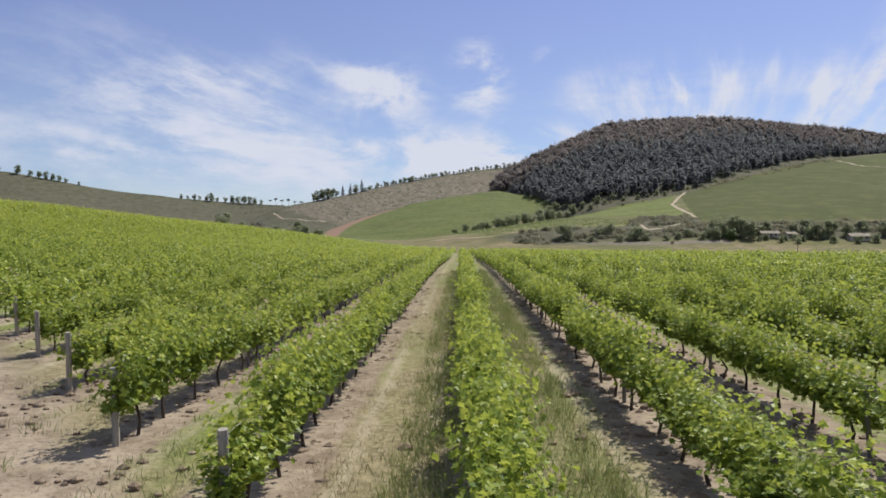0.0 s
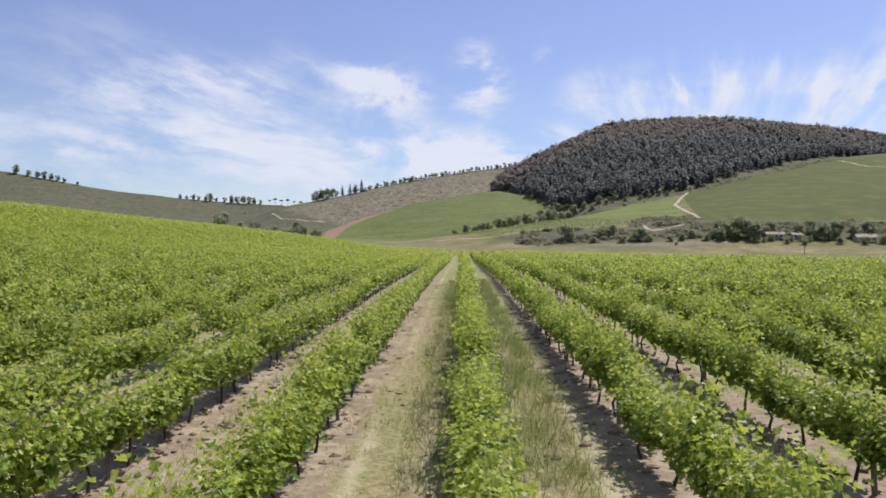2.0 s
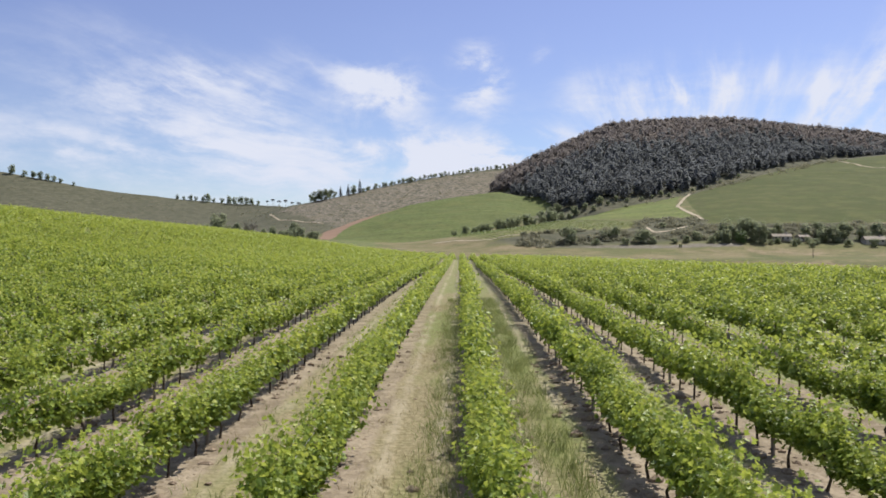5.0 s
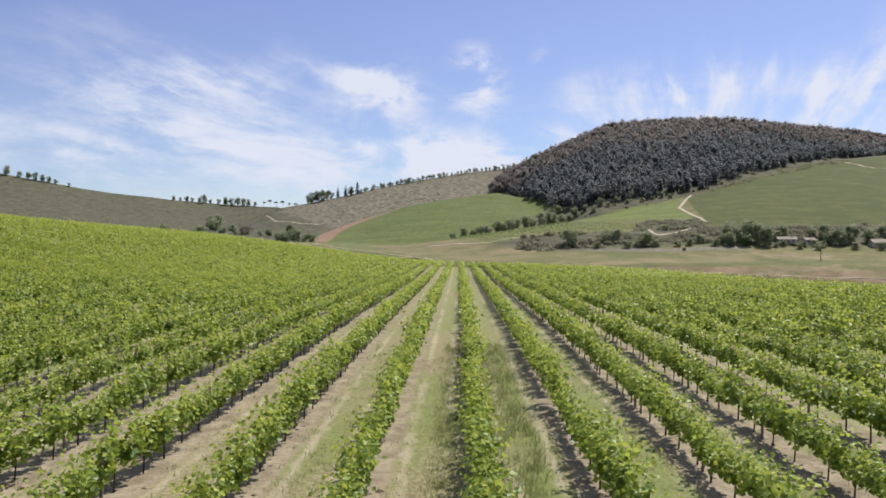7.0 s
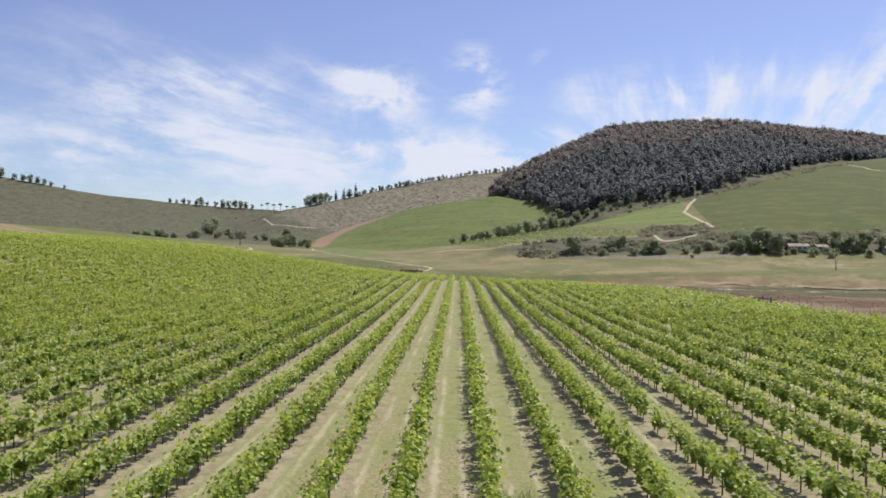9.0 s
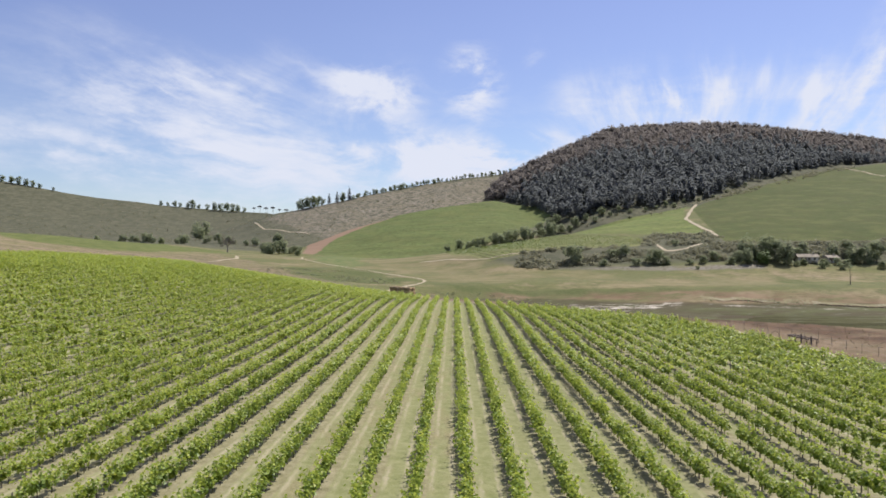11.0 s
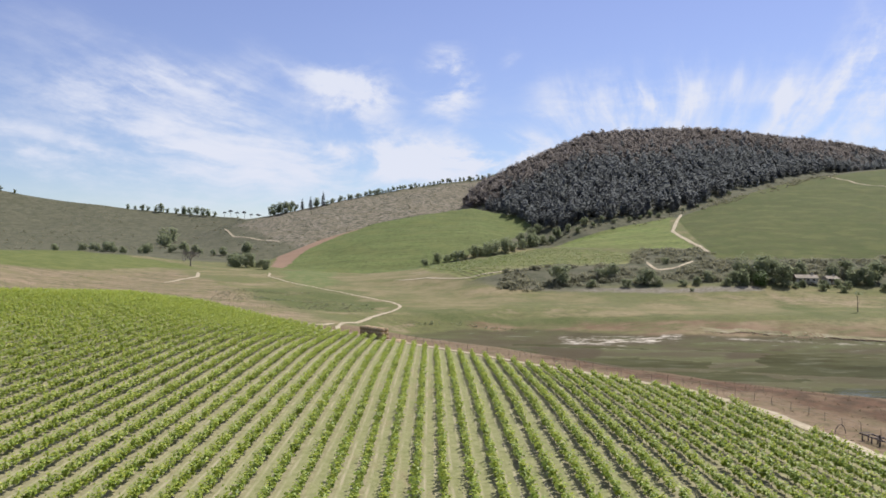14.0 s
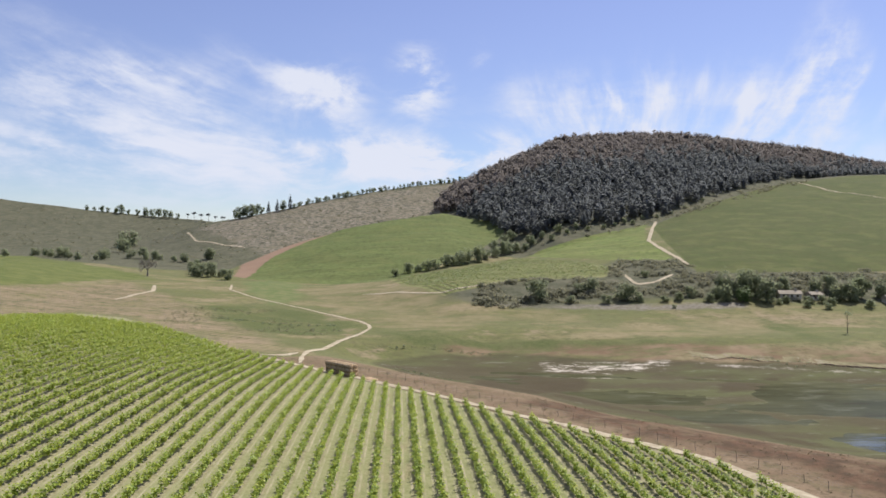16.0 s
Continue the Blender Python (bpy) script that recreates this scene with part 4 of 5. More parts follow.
def build_trees():
    rng = np.random.default_rng(21)
    # single trees on the skyline: bearing, size factor
    gums = [tree("tree", "open-crowned dark gum tree on the skyline", "tree", "skyline trees", "bush", 12, 11, 240, 1.8, BROAD, 300 + k) for k in range(4)]
    firs = [tree("cypress", "narrow dark cypress on the skyline", "tree", "skyline cypresses", "cone", 16, 6.0, 190, 1.7, HAZED_PINE, 310 + k) for k in range(2)]
    flats = [tree("pine", "flat-topped pine with a bare trunk on the skyline", "tree", "umbrella pines", "umbrella", 12, 7.5, 150, 1.6, HAZED_PINE, 320 + k) for k in range(3)]
    west = [(-0.622, 0.9), (-0.596, 1.5), (-0.578, 1.0), (-0.566, 1.1), (-0.557, 1.2), (-0.548, 1.1), (-0.539, 1.0), (-0.530, 0.8), (-0.512, 0.6),
            (-0.374, 0.75), (-0.365, 0.6), (-0.356, 0.9), (-0.349, 0.7), (-0.340, 0.8), (-0.3335, 1.3), (-0.325, 0.7), (-0.314, 0.8), (-0.304, 1.2), (-0.297, 1.1), (-0.289, 1.2),
            (-0.281, 1.1), (-0.274, 1.0), (-0.266, 0.7)]
    spots = [(*crest_y(b, RIDGE_WEST), s) for b, s in west]
    scrub = [(-0.194, 1.0), (-0.188, 1.2), (-0.182, 1.3), (-0.176, 1.35), (-0.170, 1.2), (-0.164, 0.8), (-0.1395, 1.1)]
    line, b = [], -0.126
    while b < 0.098:
        line.append((b, rng.uniform(0.28, 0.62) * (1.25 if -0.085 < b < -0.06 else 1.0)))
        b += rng.uniform(0.0022, 0.0062)
    spots += [(*crest_y(b, RIDGE_SCRUB, rng.uniform(-4, 8)), s) for b, s in scrub + line]
    plant(gums, spots, rng)
    plant(firs, [(*crest_y(b, RIDGE_SCRUB), s) for b, s in ((-0.156, 0.85), (-0.131, 1.05), (-0.146, 0.9))], rng)
    pines = [(*crest_y(b, RIDGE_WEST), s) for b, s in ((-0.254, 0.7), (-0.246, 0.95), (-0.238, 0.8), (-0.229, 0.95), (-0.221, 0.75), (-0.212, 0.85))]
    pines += [(*crest_y(b, RIDGE_SCRUB, -2), s) for b, s in ((0.046, 0.5), (0.055, 0.6), (0.062, 0.45), (0.070, 0.6), (0.079, 0.5), (0.088, 0.55))]
    plant(flats, pines, rng)

    # the wood on the hill
    edge = [(36, 915), (48, 869), (70, 793), (80, 755), (90, 724), (98, 700), (107, 689), (116, 695), (134, 693), (160, 691), (184, 708), (214, 722), (237, 738), (254, 758), (282, 789), (311, 817),
            (345, 853), (411, 922), (500, 1000), (640, 1050), (900, 1180), (1000, 1300), (800, 1290), (600, 1240), (400, 1180), (300, 1160), (212, 1130), (140, 1090), (88, 1040), (42, 975)]
    gx, gy = np.meshgrid(np.arange(20, 1000, 6.1), np.arange(690, 1300, 6.1))
    gx = (gx + rng.uniform(-4.2, 4.2, gx.shape)).ravel()
    gy = (gy + rng.uniform(-4.2, 4.2, gy.shape)).ravel()
    ok = inside(gx, gy, edge) > rng.uniform(-3, 5, gx.shape)
    dep = crest_at(gx, gy, HILL_FOREST)[0]
    ok &= gy < dep + 26
    gx, gy, dep = gx[ok], gy[ok], dep[ok]
    gz = terrain(gx, gy)
    low = (dep - gy) + 26 * np.sin(gx * 0.02) + rng.normal(0, 26, len(gx)) > 150 - 0.16 * np.clip(gx - 250, 0, 400)
    models = {False: [], True: []}
    for k in range(9):
        h, w = rng.uniform(10, 15), rng.uniform(8.0, 11)
        blobs = round_crown(rng, h, w, 0.1)
        c, nrm, s = blob_leaves(rng, blobs, 92, 2.25, 1.5)
        models[False].append((*leaf_cloud(rng, c, nrm, s, BLADE, BLADE_TRIS), (0.22, h * 0.6)))
        h, w = rng.uniform(11, 16), rng.uniform(6.0, 8.4)
        blobs = [((rng.normal(0, 0.25), rng.normal(0, 0.25), h * (0.22 + 0.13 * j)), (w * q, w * q, h * 0.12)) for j, q in enumerate((0.46, 0.50, 0.44, 0.38, 0.29, 0.17))]
        c, nrm, s = blob_leaves(rng, blobs, 92, 2.2, 1.6)
        models[True].append((*leaf_cloud(rng, c, nrm, s, BLADE, BLADE_TRIS), (0.25, h * 0.5)))
    for pine, name, label, mat in ((False, "gum_wood", "dense brownish gum woodland covering the upper hill", HAZED_GUM), (True, "pine_wood", "dark tall pine plantation on the lower hillside", HAZED_PINE)):
        crowns, stems = [], []
        for x, y, z in zip(gx[low == pine], gy[low == pine], gz[low == pine]):
            v, f, (r, h) = models[pine][rng.integers(9)]
            a, s = rng.uniform(0, 6.28), rng.uniform(0.72, 1.22)
            turn = np.array([[math.cos(a), math.sin(a), 0], [-math.sin(a), math.cos(a), 0], [0, 0, 1]]) * s
            crowns.append((v @ turn + (x, y, z - 0.5), f))
            st = tube([(0, 0, -1), (0, 0, h * s)], (r, r * 0.5), 3)
            stems.append((st[0] + (x, y, z), st[1]))
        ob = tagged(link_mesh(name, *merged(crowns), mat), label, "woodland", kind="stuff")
        link_mesh("trunks", *merged(stems), TRUNK, ob)

    # trees along the gully between the two planted slopes
    leafy = [tree("tree", "round dark-green broadleaf tree in the gully", "tree", "gully trees", "bush", 11, 12, 480, 1.35, BROAD, 330 + k) for k in range(4)]
    gully = [(-5, 556, 0.5), (4, 565, 0.66), (10, 568, 0.5), (15, 570, 0.72), (21, 574, 0.7), (28, 579, 0.85), (33, 586, 0.7), (38, 592, 0.9), (44, 600, 1.05), (53, 611, 1.0), (60, 622, 0.72), (68, 634, 0.7), (75, 646, 1.1), (82, 655, 0.95),
             (88, 665, 0.8), (96, 666, 0.6), (102, 676, 0.85), (112, 680, 0.6), (118, 672, 0.5), (126, 686, 0.7), (132, 679, 0.42), (141, 687, 0.5), (150, 684, 0.38), (165, 689, 0.4), (176, 697, 0.35),
             (186, 703, 0.5), (193, 702, 0.4), (206, 716, 0.35), (222, 724, 0.35), (240, 736, 0.35), (262, 762, 0.35), (290, 790, 0.4), (58, 640, 0.7), (70, 660, 0.8), (82, 690, 0.8), (90, 700, 0.8)]
    plant(leafy, gully, rng)
    # shrubs and trees of the valley edge and farmyard
    shrubs = [tree("shrub", "large rounded dark-green shrub in dry scrub", "shrub", "large shrubs", "bush", 8.5, 11, 720, 0.95, BROAD, 340 + k) for k in range(4)]
    plant(shrubs, [(59.2, 420, 1.15), (85.7, 431, 0.85), (80.7, 430, 0.6), (97.7, 417.5, 1.0), (88.1, 413, 0.5), (72.6, 415, 0.45), (103.6, 415, 0.55), (114.6, 413, 0.4), (119.9, 456.1, 0.45), (128.7, 420, 0.6), (138.7, 418, 0.65), (133.6, 412, 0.5), (-106.8, 548.3, 0.85), (-124.7, 574.4, 1.25), (-133.7, 581.4, 1.15), (-115.7, 571.4, 0.7),
                   (-140.6, 599.5, 0.8), (-152.5, 639.6, 0.9), (-163.3, 689.7, 0.8), (121.6, 415, 0.5), (114.6, 402.9, 0.22), (169.7, 423, 0.7), (163.6, 408.9, 0.35), (178.6, 408.9, 0.38), (187.6, 407.9, 0.42), (173.6, 403.9, 0.4), (181.6, 400.9, 0.4), (201.6, 402.9, 0.5), (213.6, 400.9, 0.55), (223.6, 402.9, 0.6), (237.6, 403.9, 0.7), (168.6, 411.5, 0.42), (178.6, 412, 0.36), (184.6, 411, 0.45)], rng)
    farm = [tree("tree", "tall full-leaved tree by the farmyard", "tree", "farmyard trees", "bush", 13, 11, 760, 1.1, BROAD, 350 + k) for k in range(3)]
    plant(farm, [(145.7, 424, 0.95), (151.7, 419, 1.0), (158.7, 420, 0.9), (141.6, 412, 0.7), (159.6, 411.5, 1.0), (156.7, 427, 0.9), (193.6, 415, 0.75), (198.6, 413, 0.85), (206.7, 417, 0.85), (216.7, 418, 0.8), (227.7, 423, 0.8), (247.7, 427, 0.8), (189.7, 425, 0.7), (175.7, 427, 0.7), (197.7, 427, 0.7), (211.7, 427, 0.75), (237.7, 419, 0.8), (259.7, 423, 0.8)], rng)
    bright = [tree("tree", "fresh light-green tree by the farmyard", "tree", "farmyard trees", "bush", 10, 11, 640, 1.0, FRESH, 356)]
    plant(bright, [(149.1, 411.5, 0.8)], rng)
    thin = tree("tree", "small flat-topped tree on a thin bare stem in the pasture", "tree", "", "umbrella", 10.5, 4.5, 80, 0.6, BROAD, 371)
    plant([thin], [(158.8, 351.6, 0.85)], rng)
    heads = [tree("tree", "dark broad tree at the foot of the heath", "tree", "valley head trees", "bush", 12, 14, 420, 1.6, BROAD, 360 + k) for k in range(3)]
    plant(heads, [(-312, 950, 1.7), (-276, 840, 1.3), (-257.2, 744.9, 0.8), (-292.2, 747.9, 0.8), (-306.1, 749.9, 0.7), (-322.1, 759.9, 0.7), (-226.1, 751.9, 0.9), (-236.2, 747.9, 0.7), (-214.2, 745.9, 0.75), (-165.2, 734.8, 0.9), (-340.2, 744.9, 0.6), (-341, 796, 0.35), (-327, 786, 0.4), (-307, 759, 0.35), (-290, 739, 0.9), (-280, 730, 0.5), (-263, 706, 0.6), (-249, 707, 0.5), (-245, 715, 0.75), (-218, 735, 0.4), (-208, 740, 0.45), (-192, 725, 0.5), (-183, 725, 0.7), (-165, 733, 0.75)], rng)

    # a leafless tree by the track
    rng = np.random.default_rng(77)
    top = tagged(new("bare_tree"), "leafless grey tree with fine twigs beside the track", "tree")
    link_mesh("trunk", *tube([(0, 0, -0.5), (0.1, 0, 2.2), (0, 0.2, 4.2)], (0.55, 0.42, 0.36), 7), GREY_WOOD, top, smooth_faces=True)
    twigs = []

    def branch(p, d, length, r, level):
        q = p + d * length
        twigs.append(tube([p, (p + q) / 2 + rng.normal(0, length * 0.06, 3), q], (r, r * 0.8, r * 0.55), 4))
        if level:
            for _ in range(4 if level > 1 else 5):
                e = d + rng.normal(0, 0.55, 3) + (0, 0, 0.12)
                branch(q - d * length * rng.uniform(0, 0.4), e / np.linalg.norm(e), length * rng.uniform(0.55, 0.85), r * 0.6, level - 1)

    for k in range(6):
        a = k * 1.05
        d = np.array([math.cos(a) * 0.75, math.sin(a) * 0.75, 0.8])
        branch(np.array([0, 0.1, 3.6]), d / np.linalg.norm(d), 3.6, 0.20, 3)
    link_mesh("branches", *merged(twigs), GREY_WOOD, top)
    top.matrix_basis = pose(-152.8, 544.2, ground_z(-152.8, 544.2))


def build_scrub():
    """Low scrub of the valley edge and heath clumps on the slopes."""
    rng = np.random.default_rng(33)
    models = []
    for k in range(8):
        c, nrm, s = blob_leaves(rng, [((rng.normal(0, 0.6), rng.normal(0, 0.6), 0.7), (1.5, 1.5, 1.1)) for _ in range(3)], 44, 0.75, 0.9)
        models.append(leaf_cloud(rng, c, nrm, s, BLADE, BLADE_TRIS))

    def scatter(name, label, spots, sizes, mat):
        z = terrain(spots[:, 0], spots[:, 1])
        out = []
        for (x, y), h, s in zip(spots, z, sizes):
            v, f = models[rng.integers(8)]
            a = rng.uniform(0, 6.28)
            turn = np.array([[math.cos(a), math.sin(a), 0], [-math.sin(a), math.cos(a), 0], [0, 0, rng.uniform(0.7, 1.1)]]) * s
            out.append((v @ turn + (x, y, h - 0.2 * s), f))
        tagged(link_mesh(name, *merged(out), mat), label, "scrub", kind="stuff")

    p = np.stack([rng.uniform(30, 520, 6000), rng.uniform(396, 476, 6000)], -1)
    d = along(p[:, 0], p[:, 1], [(32.2, 431), (61.8, 439), (107.9, 451.1), (147.8, 439), (257.8, 437), (517.7, 429)])[0]
    keep = (d < 30 * rng.uniform(0.55, 1.0, 6000)) & (inside(p[:, 0], p[:, 1], SLOPE_LOW) < 0) & (along(p[:, 0], p[:, 1], TRACK_SCRUB)[0] > 3.5)
    p = p[keep & (fbm(p[:, 0], p[:, 1], 18.0, 3) > rng.normal(-0.1, 0.1, 6000))][:1900]
    k = np.stack([rng.uniform(100, 160, 900), rng.uniform(450, 518, 900)], -1)
    k = k[(inside(k[:, 0], k[:, 1], SCRUB_KNOLL) > 0) & (along(k[:, 0], k[:, 1], TRACK_SCRUB)[0] > 3.0) & (rng.uniform(size=900) < 0.32)]
    b = np.stack([rng.uniform(80, 480, 2600), rng.uniform(640, 960, 2600)], -1)
    b = b[along(b[:, 0], b[:, 1], [(84, 668), (100, 676), (134, 684), (176, 686), (224, 717), (300, 780), (392, 876), (472, 942)])[0] < 13]
    p = np.concatenate([p, k, b[:260]])
    scatter("scrub", "dense grey-green scrub bushes along the valley edge", p, rng.uniform(0.5, 1.25, len(p)) * rng.choice([0.8, 1.0, 1.5], len(p)), HEATH_LEAF)
    # heath on the western slopes and the rubble hill, sparse clumps
    p = np.stack([rng.uniform(-760, 110, 9000), rng.uniform(680, 1240, 9000)], -1)
    dep = np.maximum(crest_at(p[:, 0], p[:, 1], RIDGE_SCRUB)[0], 0)
    keep = (inside(p[:, 0], p[:, 1], SLOPE_MIDDLE) < -4) & (inside(p[:, 0], p[:, 1], RED_SOIL) < -3) & (inside(p[:, 0], p[:, 1], STRIP_WEST) < 0)
    keep &= (p[:, 1] < np.where(p[:, 0] > -240, dep, 1240)) & (rng.uniform(size=9000) < 0.42)
    keep &= (p[:, 0] < 20) | (p[:, 1] > 850)
    p = p[keep & (fbm(p[:, 0], p[:, 1], 60.0) > rng.normal(0, 0.12, 9000) - 0.03)][:2600]
    scatter("heath_clump", "low dark heath clumps on the slopes", p, rng.uniform(0.3, 0.85, len(p)) * rng.choice([0.7, 1.0, 1.3], len(p)), HEATH_LEAF)
    # rushes in the wet hollow, dry tufts on the bank
    p = np.stack([rng.uniform(-90, -5, 1600), rng.uniform(335, 410, 1600)], -1)
    hollow = inside(p[:, 0], p[:, 1], [(-83.6, 350.6), (-46.7, 341.5), (-25.6, 344.5), (-19.4, 370.7), (-31.3, 386.8), (-56.2, 403.9), (-87.2, 393.9)])
    keep = (hollow > 0) & (along(p[:, 0], p[:, 1], TRACK_VALLEY)[0] > 2.5) & (fbm(p[:, 0], p[:, 1], 22.0) > 0.02)
    scatter("rushes", "green rushes in the wet hollow of the valley", p[keep][:420], rng.uniform(0.10, 0.28, 420), HEATH_LEAF)
    p = np.stack([rng.uniform(-10, 110, 9000), rng.uniform(90, 285, 9000)], -1)
    off = -inside(p[:, 0], p[:, 1], FIELD)
    keep = (off > 3) & (off < 26) & (inside(p[:, 0], p[:, 1], POND) < -2) & (fbm(p[:, 0], p[:, 1], 14.0) > -0.1)
    p = p[keep][:3200]
    scatter("bank_grass", "dry tufts of grass on the bare bank", p, rng.uniform(0.04, 0.11, len(p)), DRY_TUFT)
    # dark tufts along the cut banks of the old shore
    for line, count, big in ((CUT_BANK, 260, 0.26), ([(-13.7, 336.5), (8, 339.5), (27.4, 335.5)], 50, 0.34), ([(-71.4, 370.7), (-41.5, 364.7), (-23.4, 369.7)], 50, 0.4),
                             ([(-7.9, 316.3), (1.9, 308.3), (13.4, 296.2)], 22, 0.3)):
        s = np.r_[0, np.cumsum(np.hypot(*np.diff(np.array(line, float), axis=0).T))]
        u = np.sort(rng.uniform(0, s[-1], count))
        u = u[np.sin(u * 0.13) + np.sin(u * 0.057) > -0.5]
        p = np.stack([np.interp(u, s, [q[k] for q in line]) + rng.normal(0, 1.0, len(u)) for k in (0, 1)], -1)
        scatter("bank_tuft", "dark tufts along an eroded shore line", p, rng.uniform(0.4, 1.0, len(p)) * big, BROAD)


TRACK_VALLEY = [(-26.8, 279.2), (-28, 293.2), (-27.9, 308.3), (-22.4, 335.5), (-16.6, 348.6), (-13, 364.7), (-13.7, 372.7), (-17.3, 381.8), (-26.9, 392.9), (-54.1, 424), (-73.1, 445), (-87, 469.1), (-92.9, 499.2)]
TRACK_SCRUB = [(113, 466), (110.5, 447), (111, 441), (121, 444), (138, 464)]


def build_small_vineyard():
    """Rows of young vines on the low slope beyond the valley, one object each."""
    rng = np.random.default_rng(55)
    far_leaf = leaf_material("young_vine_leaf", rgb(0.105, 0.150, 0.034), rgb(0.170, 0.225, 0.052), rgb(0.24, 0.28, 0.08), 0.6, 0.35)
    d = np.array([0.42, -0.91])
    d /= np.linalg.norm(d)
    side = np.array([-d[1], d[0]])
    for k in range(-45, 60):
        u = np.arange(-120, 260, 0.34)
        p = np.array([20.0, 450.0]) + side * k * 3.4 + d * u[:, None]
        p = p[inside(p[:, 0], p[:, 1], SLOPE_LOW) > 1.2]
        if len(p) < 12:
            continue
        p = p + rng.normal(0, 0.15, p.shape)
        c = np.column_stack([p, terrain(p[:, 0], p[:, 1]) + rng.uniform(0.5, 1.1, len(p))])
        nrm = rng.normal(0, 0.25, (len(p), 3)) + (0, -0.1, 0.9)
        nrm /= np.linalg.norm(nrm, axis=1)[:, None]
        ob = link_mesh("vine_row", *leaf_cloud(rng, c, nrm, rng.uniform(0.5, 0.95, len(p)), BLADE, BLADE_TRIS), far_leaf)
        tagged(ob, "row of young vines on the low far slope", "vine row", "rows of the small vineyard", "stuff")


build_trees()
build_scrub()
build_small_vineyard()

# ---------------------------------------------------------------- tracks and water
PALE = plain("pale_track", rgb(0.27, 0.225, 0.150), rgb(0.46, 0.395, 0.290), 0.6, 0.95, 0.05, 0.5)
ROAD_EDGE = [(-39.5, 287.5), (-33, 282.5), (-24, 273.5), (-11.2, 262), (-0.6, 249.8), (8.2, 239.2), (17.1, 227), (25, 217.5), (32, 208.6), (40.5, 197.4), (45.6, 182.6), (47.5, 163.3), (47.6, 143.2), (51.4, 110), (54.5, 60), (62, -60)]


def ribbon(name, label, line, width, lift=0.06, seed=1):
    """A worn earth track laid on the ground, with ragged edges."""
    rng = np.random.default_rng(seed)
    pts = np.array(line, float)
    seg = np.hypot(*np.diff(pts, axis=0).T)
    s = np.r_[0, np.cumsum(seg)]
    fine = np.arange(0, s[-1], 1.0)
    kern = np.exp(-np.linspace(-1.6, 1.6, 9) ** 2)
    kern /= kern.sum()
    x, y = (np.convolve(np.pad(np.interp(fine, s, pts[:, k]), 4, mode="edge"), kern, mode="valid") for k in (0, 1))
    dx, dy = np.gradient(x), np.gradient(y)
    n = np.hypot(dx, dy) + 1e-9
    cols = []
    taper = np.clip(np.minimum(fine, s[-1] - fine) / 9.0, 0.12, 1.0) ** 0.6
    for k in np.linspace(-0.5, 0.5, 5):
        w = width * k * taper * (1 + 0.45 * fbm(x + 31 * k, y, 7.0, 3) + rng.normal(0, 0.09, len(x)))
        px, py = x - dy / n * w, y + dx / n * w
        cols.append(np.stack([px, py, terrain(px, py) + lift + (0.02 if abs(k) < 0.3 else -0.02)], -1))
    v = np.stack(cols, 1)
    idx = np.arange(v.shape[0] * 5).reshape(-1, 5)
    f = np.stack([idx[:-1, :-1], idx[:-1, 1:], idx[1:, 1:], idx[1:, :-1]], -1).reshape(-1, 4)
    return tagged(link_mesh(name, v.reshape(-1, 3), f, PALE, smooth_faces=True), label, "track", kind="structure")


ribbon("track_field_edge", "pale gravel track along the end of the vine rows", ROAD_EDGE, 2.3, 0.10)
ribbon("track_valley", "pale earth track winding across the valley", TRACK_VALLEY, 1.35, 0.12, 2)
ribbon("track_fork", "pale fork of the earth track", [(-39, 289.2), (-33, 294.2), (-29.5, 301.2)], 3.2, 0.13, 3)
ribbon("track_west", "pale track to the bare tree", [(-118, 402), (-118, 424), (-117, 446), (-127, 478)], 1.9, 0.12, 4)
ribbon("track_hill", "pale farm track up the planted slope", [(216, 709), (190, 646), (167, 587), (161, 543), (157, 508), (154, 484)], 2.5, 0.2, 5)
ribbon("track_scrub", "pale track through the scrub", TRACK_SCRUB, 2.0, 0.15, 6)
ribbon("track_slope", "pale track below the small vineyard", [(-21, 455.1), (-5, 451.1), (6.8, 443), (17.2, 436), (27.4, 439), (42.1, 446)], 1.5, 0.15, 7)
ribbon("track_top", "pale track across the high planted slope", [(464, 932), (452, 870), (442, 815), (451.8, 762.9), (519.5, 719.8)], 2.6, 0.25, 8)
ribbon("track_heath", "narrow pale path across the heath", [(-248, 958), (-225, 900), (-212, 865), (-171, 811), (-143.1, 779.9)], 2.0, 0.25, 9)


